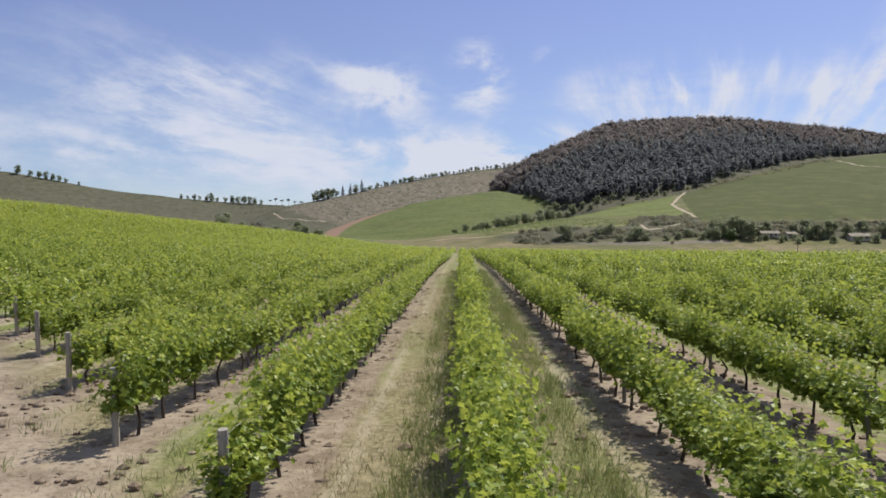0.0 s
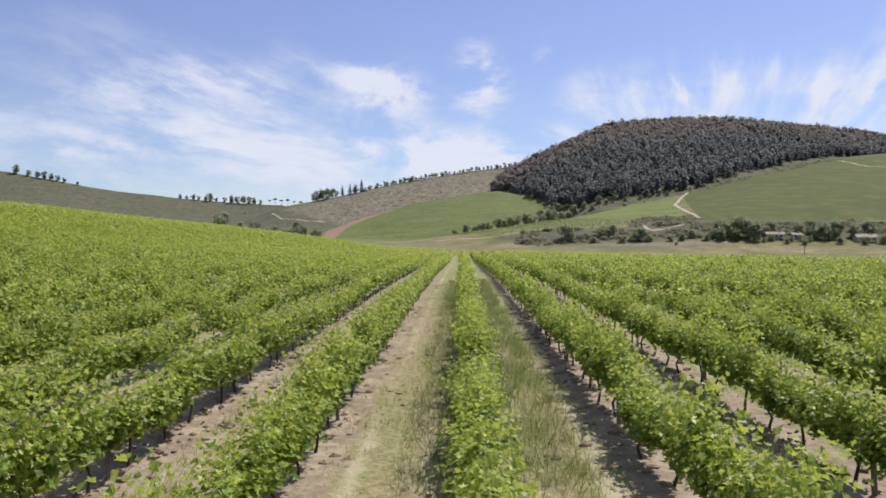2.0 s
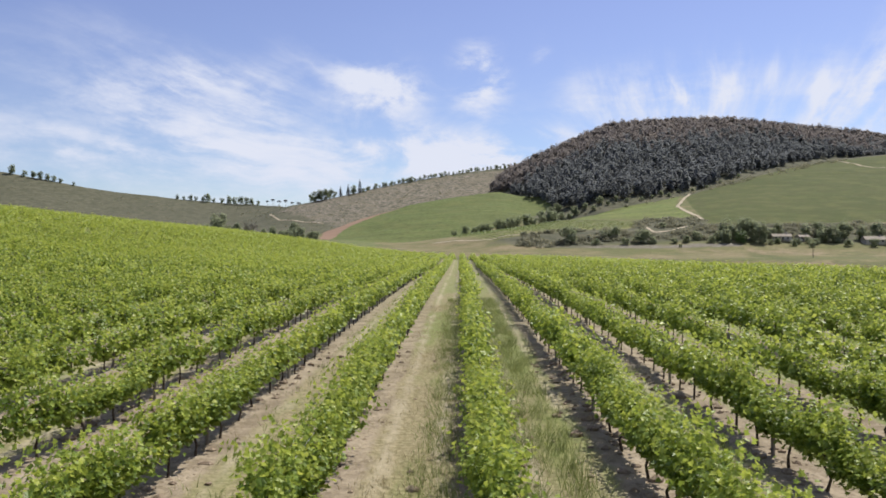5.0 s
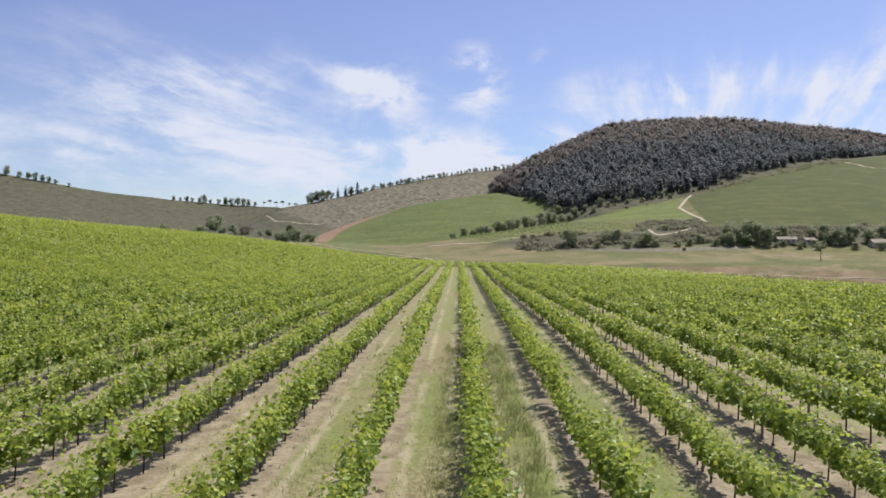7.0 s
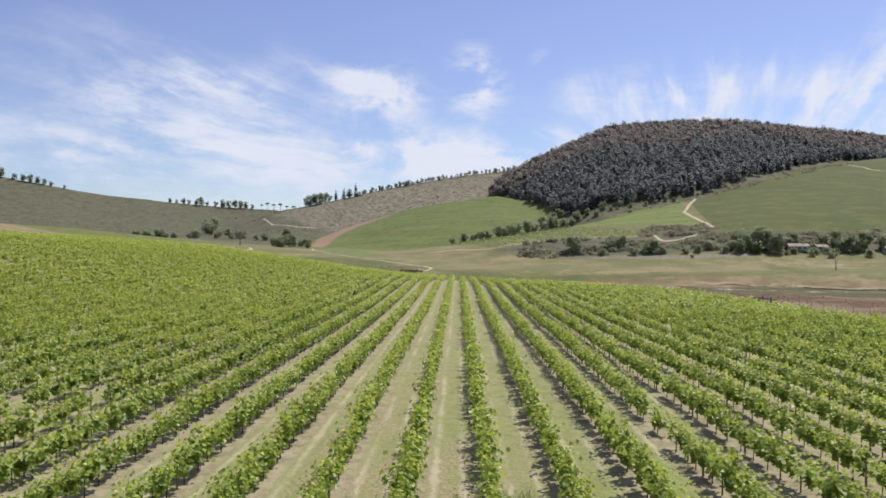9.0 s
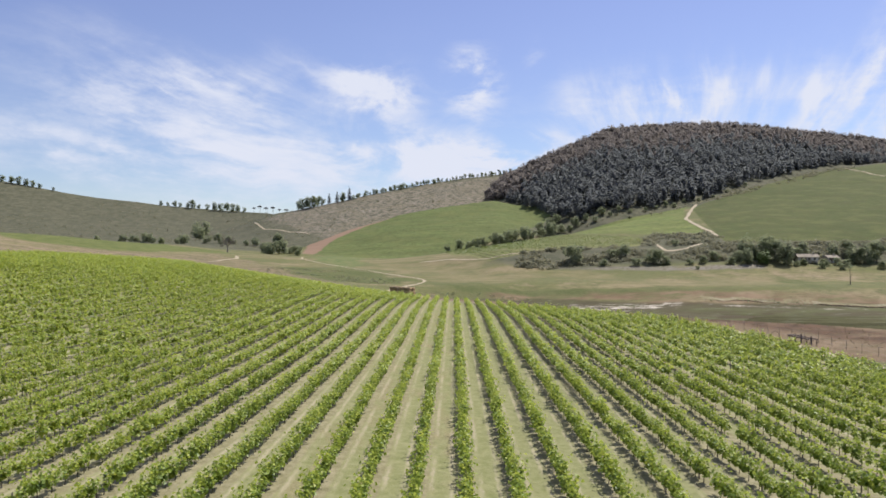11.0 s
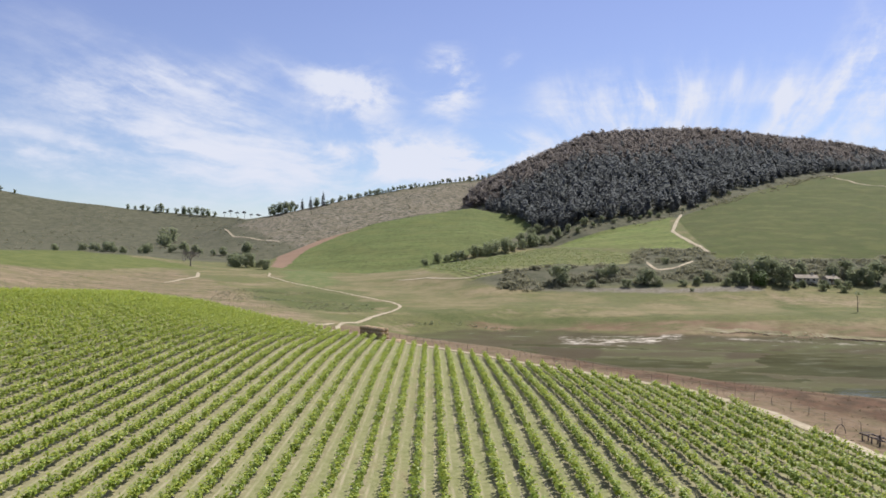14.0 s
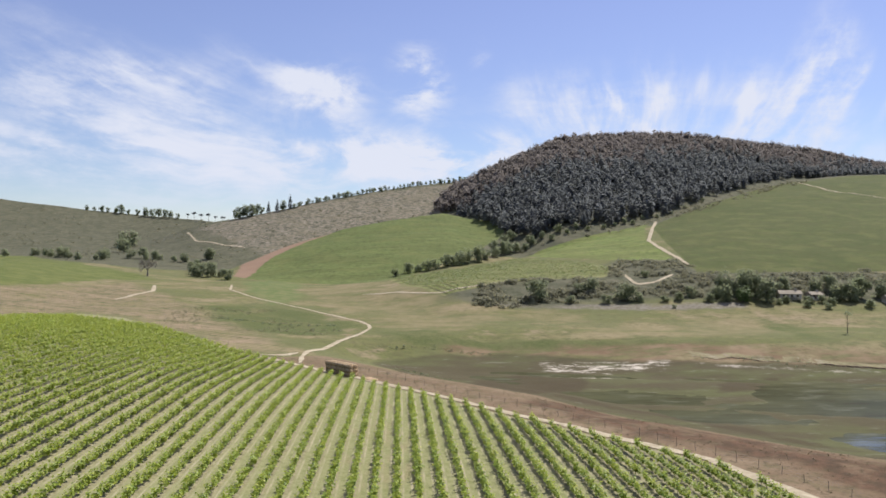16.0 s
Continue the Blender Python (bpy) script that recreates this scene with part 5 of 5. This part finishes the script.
def build_pond():
    m = bpy.data.materials.new("pond_water")
    n = Nodes(m)
    pos = n.add("NewGeometry").outputs["Position"]
    murk = n.noise(n.mapping(pos, scale=(0.02, 0.10, 1.0), turn=-14.0), 1.0, 4.0)
    c = n.mix(n.step(murk, 0.35, 0.65), rgb(0.050, 0.050, 0.026), rgb(0.080, 0.080, 0.042))
    off = n.add("VectorMath", i0=n.add("VectorMath", i0=pos, i1=(89.0, 232.2, -8.05)).outputs[0])
    off.operation = "LENGTH"
    off.inputs[0].links[0].from_node.operation = "SUBTRACT"
    deep = n.step(n.math("ADD", off.outputs["Value"], n.math("MULTIPLY", n.noise(n.mapping(pos, scale=(0.08, 0.35, 1.0), turn=-14.0), 1.0, 5.0, 0.7), 40.0)), 17.0, 28.0)
    ripple = n.noise(n.mapping(pos, scale=(0.09, 0.26, 1.0), turn=-14.0), 1.0, 6.0, 0.68)
    # pale ripple sheen and dark reflections painted into the murky diffuse colour
    ripple_paint = n.mix(n.step(ripple, 0.50, 0.70), c, rgb(0.120, 0.120, 0.082))
    ripple_paint = n.mix(n.step(ripple, 0.45, 0.34, 0.0, 0.7), ripple_paint, rgb(0.042, 0.034, 0.020))
    rough = n.add("BsdfDiffuse", Color=ripple_paint).outputs[0]
    clear = principled(n, c, 0.12, bump(n, n.noise(n.mapping(pos, scale=(1.0, 2.2, 1.0)), 2.2, 3.0), 0.10, 0.05), IOR=1.33)
    n.out(n.add("MixShader", i0=n.math("MULTIPLY", deep, 0.78), i1=clear, i2=rough).outputs[0])
    xs, ys = np.linspace(-5, 425, 60), np.linspace(105, 335, 40)
    gx, gy = np.meshgrid(xs, ys)
    idx = np.arange(gx.size).reshape(gx.shape)
    f = np.stack([idx[:-1, :-1], idx[:-1, 1:], idx[1:, 1:], idx[1:, :-1]], -1).reshape(-1, 4)
    mid = np.stack([(gx[:-1, :-1] + gx[1:, 1:]) / 2, (gy[:-1, :-1] + gy[1:, 1:]) / 2], -1).reshape(-1, 2)
    f = f[inside(mid[:, 0], mid[:, 1], POND) > -2]
    tagged(link_mesh("pond_water", np.stack([gx, gy, np.full(gx.shape, -8.05)], -1).reshape(-1, 3), f, m), "shallow murky pond water among mud flats", "water", kind="structure")


build_pond()


# ---------------------------------------------------------------- posts and fences
def post_mesh(name, height, radius, mat, parent=None, lean=0.0):
    v, f = tube([(0, 0, -0.3), (lean * 0.5, 0, height * 0.5), (lean, 0, height), (lean, 0, height + 0.004)], (radius, radius, radius * 0.96, radius * 0.05), 8)
    return link_mesh(name, v, f, mat, parent, smooth_faces=False)


WIRE = plain("wire", rgb(0.25, 0.25, 0.25), rgb(0.38, 0.37, 0.36), 40.0, 0.45, 0.001, 0.2)


PALE_WOOD = plain("bleached_wood", rgb(0.24, 0.215, 0.18), rgb(0.40, 0.37, 0.32), 30.0, 0.9, 0.006, 0.7, (1, 1, 0.06))


def build_posts():
    rng = np.random.default_rng(5)
    line = tagged(new("trellis_post"), "weathered grey wooden trellis post in a vine row", "post", "trellis posts")
    post_mesh("post", 0.95, 0.036, GREY_WOOD, line)
    end = tagged(new("end_post"), "stout weathered end post of a vine row with wire ties", "post", "row end posts")
    post_mesh("post", 1.10, 0.050, PALE_WOOD, end)
    for z in (0.70, 1.02):
        v, f = tube([(0, 0, z), (0, 0, z + 0.018)], (0.059, 0.059), 8)
        link_mesh("wire_tie", v, f, WIRE, end, "wire wrapped round the post")
    first = {"line": True, "end": True}
    rest = []
    for r in range(-46, 21):
        x = r * ROW
        span = row_span(x)
        if not span:
            continue
        for k, y in enumerate(np.arange(span[0] - 0.22, span[1] + 0.3, 6.25)):
            kind = "end" if k == 0 and x < 2 else "line"
            m = pose(x + rng.normal(0, 0.03), y, ground_z(x, y), rng.normal(0, 2.0) + (6 if kind == "end" else 0), rng.normal(0, 2.0), rng.uniform(0, 360) if kind == "line" else 0)
            if abs(x) < 14 and y < 46:
                ob = line if kind == "line" else end
                if first[kind]:
                    ob.matrix_basis, first[kind] = m, False
                else:
                    copy_thing(ob, m)
            elif y < 130 and abs(x) < 60:
                v, f = tube([(0, 0, 0), (0, 0, 1.0)], (0.04, 0.038), 4)
                rest.append((v + (x, y, m.translation.z), f))
    tagged(link_mesh("far_trellis_posts", *merged(rest), GREY_WOOD), "grey trellis posts standing among the vine rows", "posts", kind="stuff")
    # wires of the near rows
    for r in range(-4, 5):
        x = r * ROW
        span = row_span(x)
        top = tagged(new("trellis_wires"), "thin steel trellis wires strung along a vine row", "wire", "row wires")
        for z in (0.70, 1.02):
            pts = [(x, y, ground_z(x, y) + z) for y in np.arange(max(span[0] - 0.35, 0), 46, 6.25)]
            link_mesh("wire", *tube(pts, [0.0022] * len(pts), 4), WIRE, top)


def build_fence():
    rng = np.random.default_rng(9)
    line = np.array([(-16, 278.2), (-5, 265.2), (6.7, 249.7), (17.7, 235.7), (25.8, 224.2), (32.8, 214.8), (38.7, 206.2), (43.5, 198), (47.7, 190.5), (50.9, 182.2), (53, 166.2), (54.5, 146.2), (59, 120), (60, 90)], float)
    s = np.r_[0, np.cumsum(np.hypot(*np.diff(line, axis=0).T))]
    top = tagged(new("wire_fence"), "thin wire stock fence on dark posts above the pond", "fence")
    base = None
    pts = []
    for k, d in enumerate(np.arange(0, s[-1], 3.4)):
        x, y = np.interp(d, s, line[:, 0]), np.interp(d, s, line[:, 1])
        z = ground_z(x, y)
        pts.append((x, y, z))
        m = pose(x, y, z, rng.normal(0, 3), rng.normal(0, 3), rng.uniform(0, 360)) @ Matrix.Diagonal((1, 1, rng.uniform(0.85, 1.15), 1))
        if base is None:
            base = post_mesh("post", 1.3, 0.032, GREY_WOOD, top)
            ob = base
        else:
            ob = base.copy()
            scene.collection.objects.link(ob)
        ob.matrix_basis = m
    for h in (0.45, 0.85, 1.2):
        link_mesh("wire", *tube([(x, y, z + h) for x, y, z in pts], [0.006] * len(pts), 3), WIRE, top)


def build_cut_bank():
    """The low eroded step along the old shore: a ragged earth face with a thin turf lip."""
    rng = np.random.default_rng(61)
    pts = np.array(CUT_BANK, float)
    s = np.r_[0, np.cumsum(np.hypot(*np.diff(pts, axis=0).T))]
    d = np.arange(0, s[-1], 0.6)
    x, y = np.interp(d, s, pts[:, 0]), np.interp(d, s, pts[:, 1])
    wob = fbm(x, y, 9.0, 4) * 2.6 + rng.normal(0, 0.10, len(d))
    tall = np.clip(0.30 + 1.5 * fbm(x + 40, y, 15.0, 4) + rng.normal(0, 0.06, len(d)), 0.02, 0.38) * np.clip(d / 20, 0.1, 1)
    y = y + wob
    rows = []
    for back, up in ((-0.35, -0.3), (-0.05, 0.55), (0.0, 0.95), (0.35, 0.95), (2.2, 0.5), (5.0, -0.15)):
        j = rng.normal(0, 0.06, len(d))
        rows.append(np.stack([x + j, y + back + j, terrain(x, y + back) + up * tall], -1))
    v = np.stack(rows, 1)
    k = v.shape[1]
    idx = np.arange(v.shape[0] * k).reshape(-1, k)
    f = np.stack([idx[:-1, :-1], idx[1:, :-1], idx[1:, 1:], idx[:-1, 1:]], -1).reshape(-1, 4)
    earth = plain("cut_earth", rgb(0.11, 0.080, 0.052), rgb(0.21, 0.155, 0.10), 0.9, 0.95, 0.1, 0.8)
    ob = link_mesh("cut_bank", v.reshape(-1, 3), f, [earth, GROUND], mat_index=np.tile(np.array([0, 0, 0, 1, 1]), v.shape[0] - 1))
    tagged(ob, "low eroded earth step along the old pond shore", "bank", kind="structure")


def build_stakes():
    """Thin stakes of newly planted vines beyond the field."""
    rng = np.random.default_rng(15)
    gx, gy = np.meshgrid(np.arange(-66, -10) * 2.5, np.arange(296, 440, 2.4))
    gx, gy = (gx + rng.normal(0, 0.12, gx.shape)).ravel(), (gy + rng.uniform(-0.9, 0.9, gy.shape)).ravel()
    ok = (inside(gx, gy, YOUNG_BLOCK) > 2.0) & (rng.uniform(size=gx.shape) > 0.45)
    gx, gy = gx[ok], gy[ok]
    out = []
    for x, y, z in zip(gx, gy, terrain(gx, gy)):
        v, f = tube([(0, 0, -0.1), (rng.normal(0, 0.05), rng.normal(0, 0.05), rng.uniform(0.6, 1.2))], (0.024, 0.02), 3)
        out.append((v + (x, y, z), f))
    tagged(link_mesh("vine_stakes", *merged(out), GREY_WOOD), "thin grey stakes of newly planted vines", "stakes", kind="stuff")


build_posts()
build_stakes()
build_fence()
build_cut_bank()


# ---------------------------------------------------------------- straw stack, trestle, farm
def box(w, d, h, bevel=0.0, base=True):
    bm = bmesh.new()
    bmesh.ops.create_cube(bm, size=1.0)
    for v in bm.verts:
        v.co = Vector((v.co.x * w, v.co.y * d, (v.co.z + (0.5 if base else 0)) * h))
    if bevel:
        bmesh.ops.bevel(bm, geom=bm.edges[:], offset=bevel, segments=2, affect="EDGES")
    return bm


STRAW = plain("straw", rgb(0.28, 0.190, 0.112), rgb(0.50, 0.38, 0.24), 9.0, 0.95, 0.04, 1.0, (1, 1, 4))
TWINE = plain("twine", rgb(0.30, 0.25, 0.16), rgb(0.38, 0.32, 0.22), 30.0, 0.9)


def build_straw():
    rng = np.random.default_rng(12)
    model = tagged(new("straw_bale"), "large brown rectangular straw bale in the stack", "straw bale", "stacked straw bales")
    bm = box(2.3, 1.15, 0.9, 0.07)
    for v in bm.verts:
        v.co += Vector(rng.normal(0, 0.014, 3))
    part("straw", bm, STRAW, model, smooth_faces=True)
    for x in (-0.75, -0.25, 0.25, 0.75):
        part("twine", box(0.025, 1.168, 0.912), TWINE, model).location = (x, 0, -0.006)
    a = math.degrees(math.atan2(-8.0, 6.8))
    corner, z0 = Vector((-19.5, 268.8, 0)), ground_z(-16, 265) - 0.05
    turn = pose(0, 0, 0, 0, 0, a)
    first = True
    for layer in range(3):
        for i in range(4):
            for j in range(2):
                p = turn @ Vector((1.17 + i * 2.34 + rng.normal(0, 0.03), 0.6 + j * 1.19 + rng.normal(0, 0.03), 0)) + corner
                m = pose(p.x, p.y, z0 + layer * 0.9, 0, 0, a + rng.normal(0, 0.8))
                if first:
                    model.matrix_basis, first = m, False
                else:
                    copy_thing(model, m)
    loose = tagged(new("loose_straw"), "low heap of loose straw beside the stack", "straw")
    bm = bmesh.new()
    bmesh.ops.create_icosphere(bm, subdivisions=3, radius=1.0)
    for v in bm.verts:
        k = 1 + 0.22 * noise.noise(v.co * 2.2)
        v.co = Vector((v.co.x * 2.6 * k, v.co.y * 1.5 * k, max(v.co.z, -0.1) * 0.55 * k))
    part("heap", bm, STRAW, loose, smooth_faces=True)
    loose.matrix_basis = pose(-9.0, 260.2, ground_z(-9.0, 260.2), 0, 0, a)


DARK_TIMBER = plain("dark_timber", rgb(0.060, 0.048, 0.045), rgb(0.15, 0.125, 0.12), 12.0, 0.9, 0.02, 0.8, (0.2, 1, 1))


def build_trestle():
    top = tagged(new("timber_trestle"), "rickety dark timber trestle of beams on posts behind the fence", "trestle")

    def beam(name, p, q, w, h):
        p, q = Vector(p), Vector(q)
        d = q - p
        ob = part(name, box(d.length, w, h, 0.012, False), DARK_TIMBER, top)
        ob.matrix_basis = Matrix.Translation((p + q) / 2) @ d.to_track_quat("X", "Z").to_matrix().to_4x4()

    for x, y, h in ((-3.0, -0.5, 1.0), (-3.0, 0.6, 1.05), (-1.2, -0.5, 0.95), (-1.2, 0.6, 1.0), (1.9, -0.5, 0.8), (3.2, 0.6, 0.85)):
        beam("leg", (x, y, -0.3), (x + 0.04, y, h), 0.15, 0.15)
    for x, y, h in ((0.5, -0.6, 1.75), (3.3, -0.6, 1.6)):
        beam("tall_post", (x, y, -0.3), (x - 0.05, y, h), 0.19, 0.19)
    beam("beam", (-3.5, -0.5, 1.08), (1.0, -0.6, 0.92), 0.22, 0.16)
    beam("beam", (-2.4, 0.6, 1.12), (3.6, 0.5, 0.98), 0.22, 0.16)
    beam("beam", (0.2, -0.4, 1.0), (4.0, -0.7, 0.85), 0.2, 0.15)
    beam("plank", (-3.2, -0.8, 1.2), (-3.1, 0.9, 1.22), 0.35, 0.06)
    beam("plank", (-2.2, -0.8, 1.17), (-2.3, 0.9, 1.2), 0.35, 0.06)
    beam("plank", (-0.4, -0.8, 1.1), (-0.3, 0.9, 1.16), 0.3, 0.06)
    beam("plank", (2.2, -0.9, 1.0), (2.3, 0.9, 1.07), 0.35, 0.06)
    top.matrix_basis = pose(51.2, 164.6, ground_z(51.2, 164.6), 0, 0, -78) @ Matrix.Scale(0.78, 4)
    hoop = tagged(new("bent_pipe"), "rusty bent pipe standing in the grass by the fence", "pipe")
    arc = [(0.9 * math.cos(a), 0, 1.2 * math.sin(a) - 0.1) for a in np.linspace(0.0, math.pi, 12)]
    link_mesh("pipe", *tube(arc, [0.05] * 12, 6), DARK_TIMBER, hoop, smooth_faces=True)
    hoop.matrix_basis = pose(49.6, 170.2, ground_z(49.6, 170.2), 0, 0, 20)


PLASTER = plain("limewash", rgb(0.42, 0.38, 0.31), rgb(0.56, 0.52, 0.44), 1.5, 0.9, 0.02, 0.3)
ROOFING = plain("old_roofing", rgb(0.20, 0.17, 0.13), rgb(0.36, 0.31, 0.25), 2.0, 0.85, 0.03, 0.5)
GLASS_DARK = plain("dark_pane", rgb(0.02, 0.022, 0.025), rgb(0.04, 0.042, 0.045), 2.0, 0.15, 0.001, 0.1, spec=0.5)
DOOR_PAINT = plain("door_paint", rgb(0.10, 0.07, 0.05), rgb(0.16, 0.12, 0.09), 6.0, 0.6)


def cottage(label, x, y, turn, w, d, h):
    top = tagged(new("farmhouse"), label, "house", "farm buildings")
    part("wall", box(w, d, h + 0.4), PLASTER, top).location = (0, 0, -0.4)
    bm = bmesh.new()
    e, r = 0.5, d * 0.28
    vs = [bm.verts.new(c) for c in ((-w / 2 - e, -d / 2 - e, h - 0.1), (w / 2 + e, -d / 2 - e, h - 0.1), (w / 2 + e, d / 2 + e, h - 0.1), (-w / 2 - e, d / 2 + e, h - 0.1), (-w / 2 - e, 0, h + r), (w / 2 + e, 0, h + r))]
    for f in ((0, 1, 5, 4), (2, 3, 4, 5), (0, 4, 3), (1, 2, 5), (3, 2, 1, 0)):
        bm.faces.new([vs[k] for k in f])
    part("roof", bm, ROOFING, top, "grey-brown pitched roof")
    chim = part("chimney", box(0.7, 0.7, 1.5, 0.03), PLASTER, top)
    chim.location = (w * 0.3, 0, h + r - 0.7)
    for k in (-0.32, 0.05, 0.32):
        win = part("window", box(1.05, 0.10, 1.1, 0.02), DOOR_PAINT, top)
        win.location = (w * k, -d / 2, 0.9)
        for dx in (-0.24, 0.24):
            part("pane", box(0.42, 0.12, 0.9), GLASS_DARK, win, "dark glass pane").location = (dx, -0.005, 0.1)
    door = part("door", box(0.9, 0.10, 2.0, 0.02), DOOR_PAINT, top)
    door.location = (w * -0.14, -d / 2, 0)
    part("handle", box(0.12, 0.16, 0.03, 0.005), WIRE, door, "metal handle").location = (0.32, 0, 1.0)
    top.matrix_basis = pose(x, y, ground_z(x, y), 0, 0, turn)


cottage("low limewashed farm cottage half hidden by trees", 172.8, 417, -12, 9.0, 5, 2.4)
cottage("small limewashed outbuilding among farmyard trees", 184.3, 417, 8, 5.5, 4.2, 2.1)
cottage("pale farm shed with a pitched roof at the valley edge", 217.7, 409, -5, 10, 6, 2.4)
build_straw()
build_trestle()


def build_grass():
    """Grass and dead weeds between the near vine rows."""
    rng = np.random.default_rng(44)
    green = leaf_material("lane_grass", rgb(0.115, 0.160, 0.042), rgb(0.205, 0.250, 0.080), rgb(0.33, 0.34, 0.14), 0.75, 0.4)
    dry = leaf_material("dry_grass", rgb(0.27, 0.22, 0.13), rgb(0.38, 0.32, 0.19), rgb(0.46, 0.40, 0.26), 0.8, 0.35)

    def blades(name, label, x, y, h, mat):
        k = len(x)
        a = rng.uniform(0, 6.28, k)
        w = rng.uniform(0.003, 0.007, k)
        lean = rng.normal(0, 0.6, (k, 2)) * h[:, None]
        z = terrain(x, y) - 0.02
        p = np.stack([x, y, z], -1)
        side = np.stack([np.cos(a) * w, np.sin(a) * w, 0 * a], -1)
        mid = p + np.stack([lean[:, 0] * 0.35, lean[:, 1] * 0.35, h * 0.6], -1)
        tip = p + np.stack([lean[:, 0], lean[:, 1], h], -1)
        v = np.stack([p - side, p + side, mid + side * 0.8, mid - side * 0.8, tip], 1)
        f = np.array([(0, 1, 2), (0, 2, 3), (3, 2, 4)])[None] + (np.arange(k) * 5)[:, None, None]
        tagged(link_mesh(name, v.reshape(-1, 3), f.reshape(-1, 3), mat), label, "grass", kind="stuff")

    def clumps(count, per, x0, x1, y0, y1, spread):
        cx, cy = rng.uniform(x0, x1, count), y0 + (y1 - y0) * rng.uniform(0, 1, count) ** 1.7
        return np.repeat(cx, per) + rng.normal(0, spread, count * per), np.repeat(cy, per) + rng.normal(0, spread, count * per)

    xs, ys, hs = [], [], []
    for lane, x0, x1, n, tall in ((0, 0.35, 1.55, 1500, 0.34), (-1, -1.15, -0.25, 1250, 0.24), (1, 3.0, 4.5, 500, 0.20), (-2, -4.6, -3.2, 330, 0.18), (2, 5.6, 7.1, 420, 0.2), (-3, -7.0, -5.8, 260, 0.18), (3, 8.0, 9.6, 380, 0.2)):
        x, y = clumps(n, 12, x0, x1, 3.0, 62.0, 0.10)
        xs.append(x), ys.append(y), hs.append(rng.uniform(0.4, 1.2, len(x)) * tall)
    blades("lane_grass", "green grass growing between the vine rows", np.concatenate(xs), np.concatenate(ys), np.concatenate(hs), green)
    xs, ys = [], []
    for x0, x1, n in ((-2.2, -0.6, 1700), (-4.8, -2.8, 560), (1.6, 2.4, 420), (2.8, 4.8, 420), (-9.5, -5.2, 500), (-16, -4, 500)):
        x, y = clumps(n, 9, x0, x1, 3.0, 58.0, 0.13)
        xs.append(x), ys.append(y)
    x, y = np.concatenate(xs), np.concatenate(ys)
    blades("dry_weeds", "dry straw-coloured weeds on the bare vineyard soil", x, y, rng.uniform(0.03, 0.13, len(x)), dry)
    # clods of tilled soil
    clod = plain("clod", rgb(0.17, 0.125, 0.088), rgb(0.31, 0.245, 0.178), 14.0, 0.95, 0.02, 0.8)
    base = []
    for k in range(6):
        bm = bmesh.new()
        bmesh.ops.create_icosphere(bm, subdivisions=1, radius=1.0)
        for v in bm.verts:
            v.co *= rng.uniform(0.65, 1.15)
        base.append((np.array([v.co[:] for v in bm.verts]), np.array([[v.index for v in f.verts] for f in bm.faces])))
        bm.free()
    out = []
    for _ in range(5200):
        r = rng.integers(-5, 6)
        x = r * ROW + rng.normal(0, 0.34) if rng.uniform() < 0.75 else rng.uniform(-13, 13)
        y = 3 + 38 * rng.uniform() ** 1.3
        s = abs(rng.normal(0, 0.034)) + 0.016 + (abs(rng.normal(0, 0.03)) if 1.5 < x < 3 else 0)
        v, f = base[rng.integers(6)]
        out.append((v * (s * 1.3, s, s * 0.8) + (x, y, 0), f))
    v, f = merged(out)
    v[:, 2] += terrain(v[:, 0], v[:, 1])
    tagged(link_mesh("soil_clods", v, f, clod), "crumbly pinkish soil clods under the vines", "soil", kind="stuff")


build_grass()
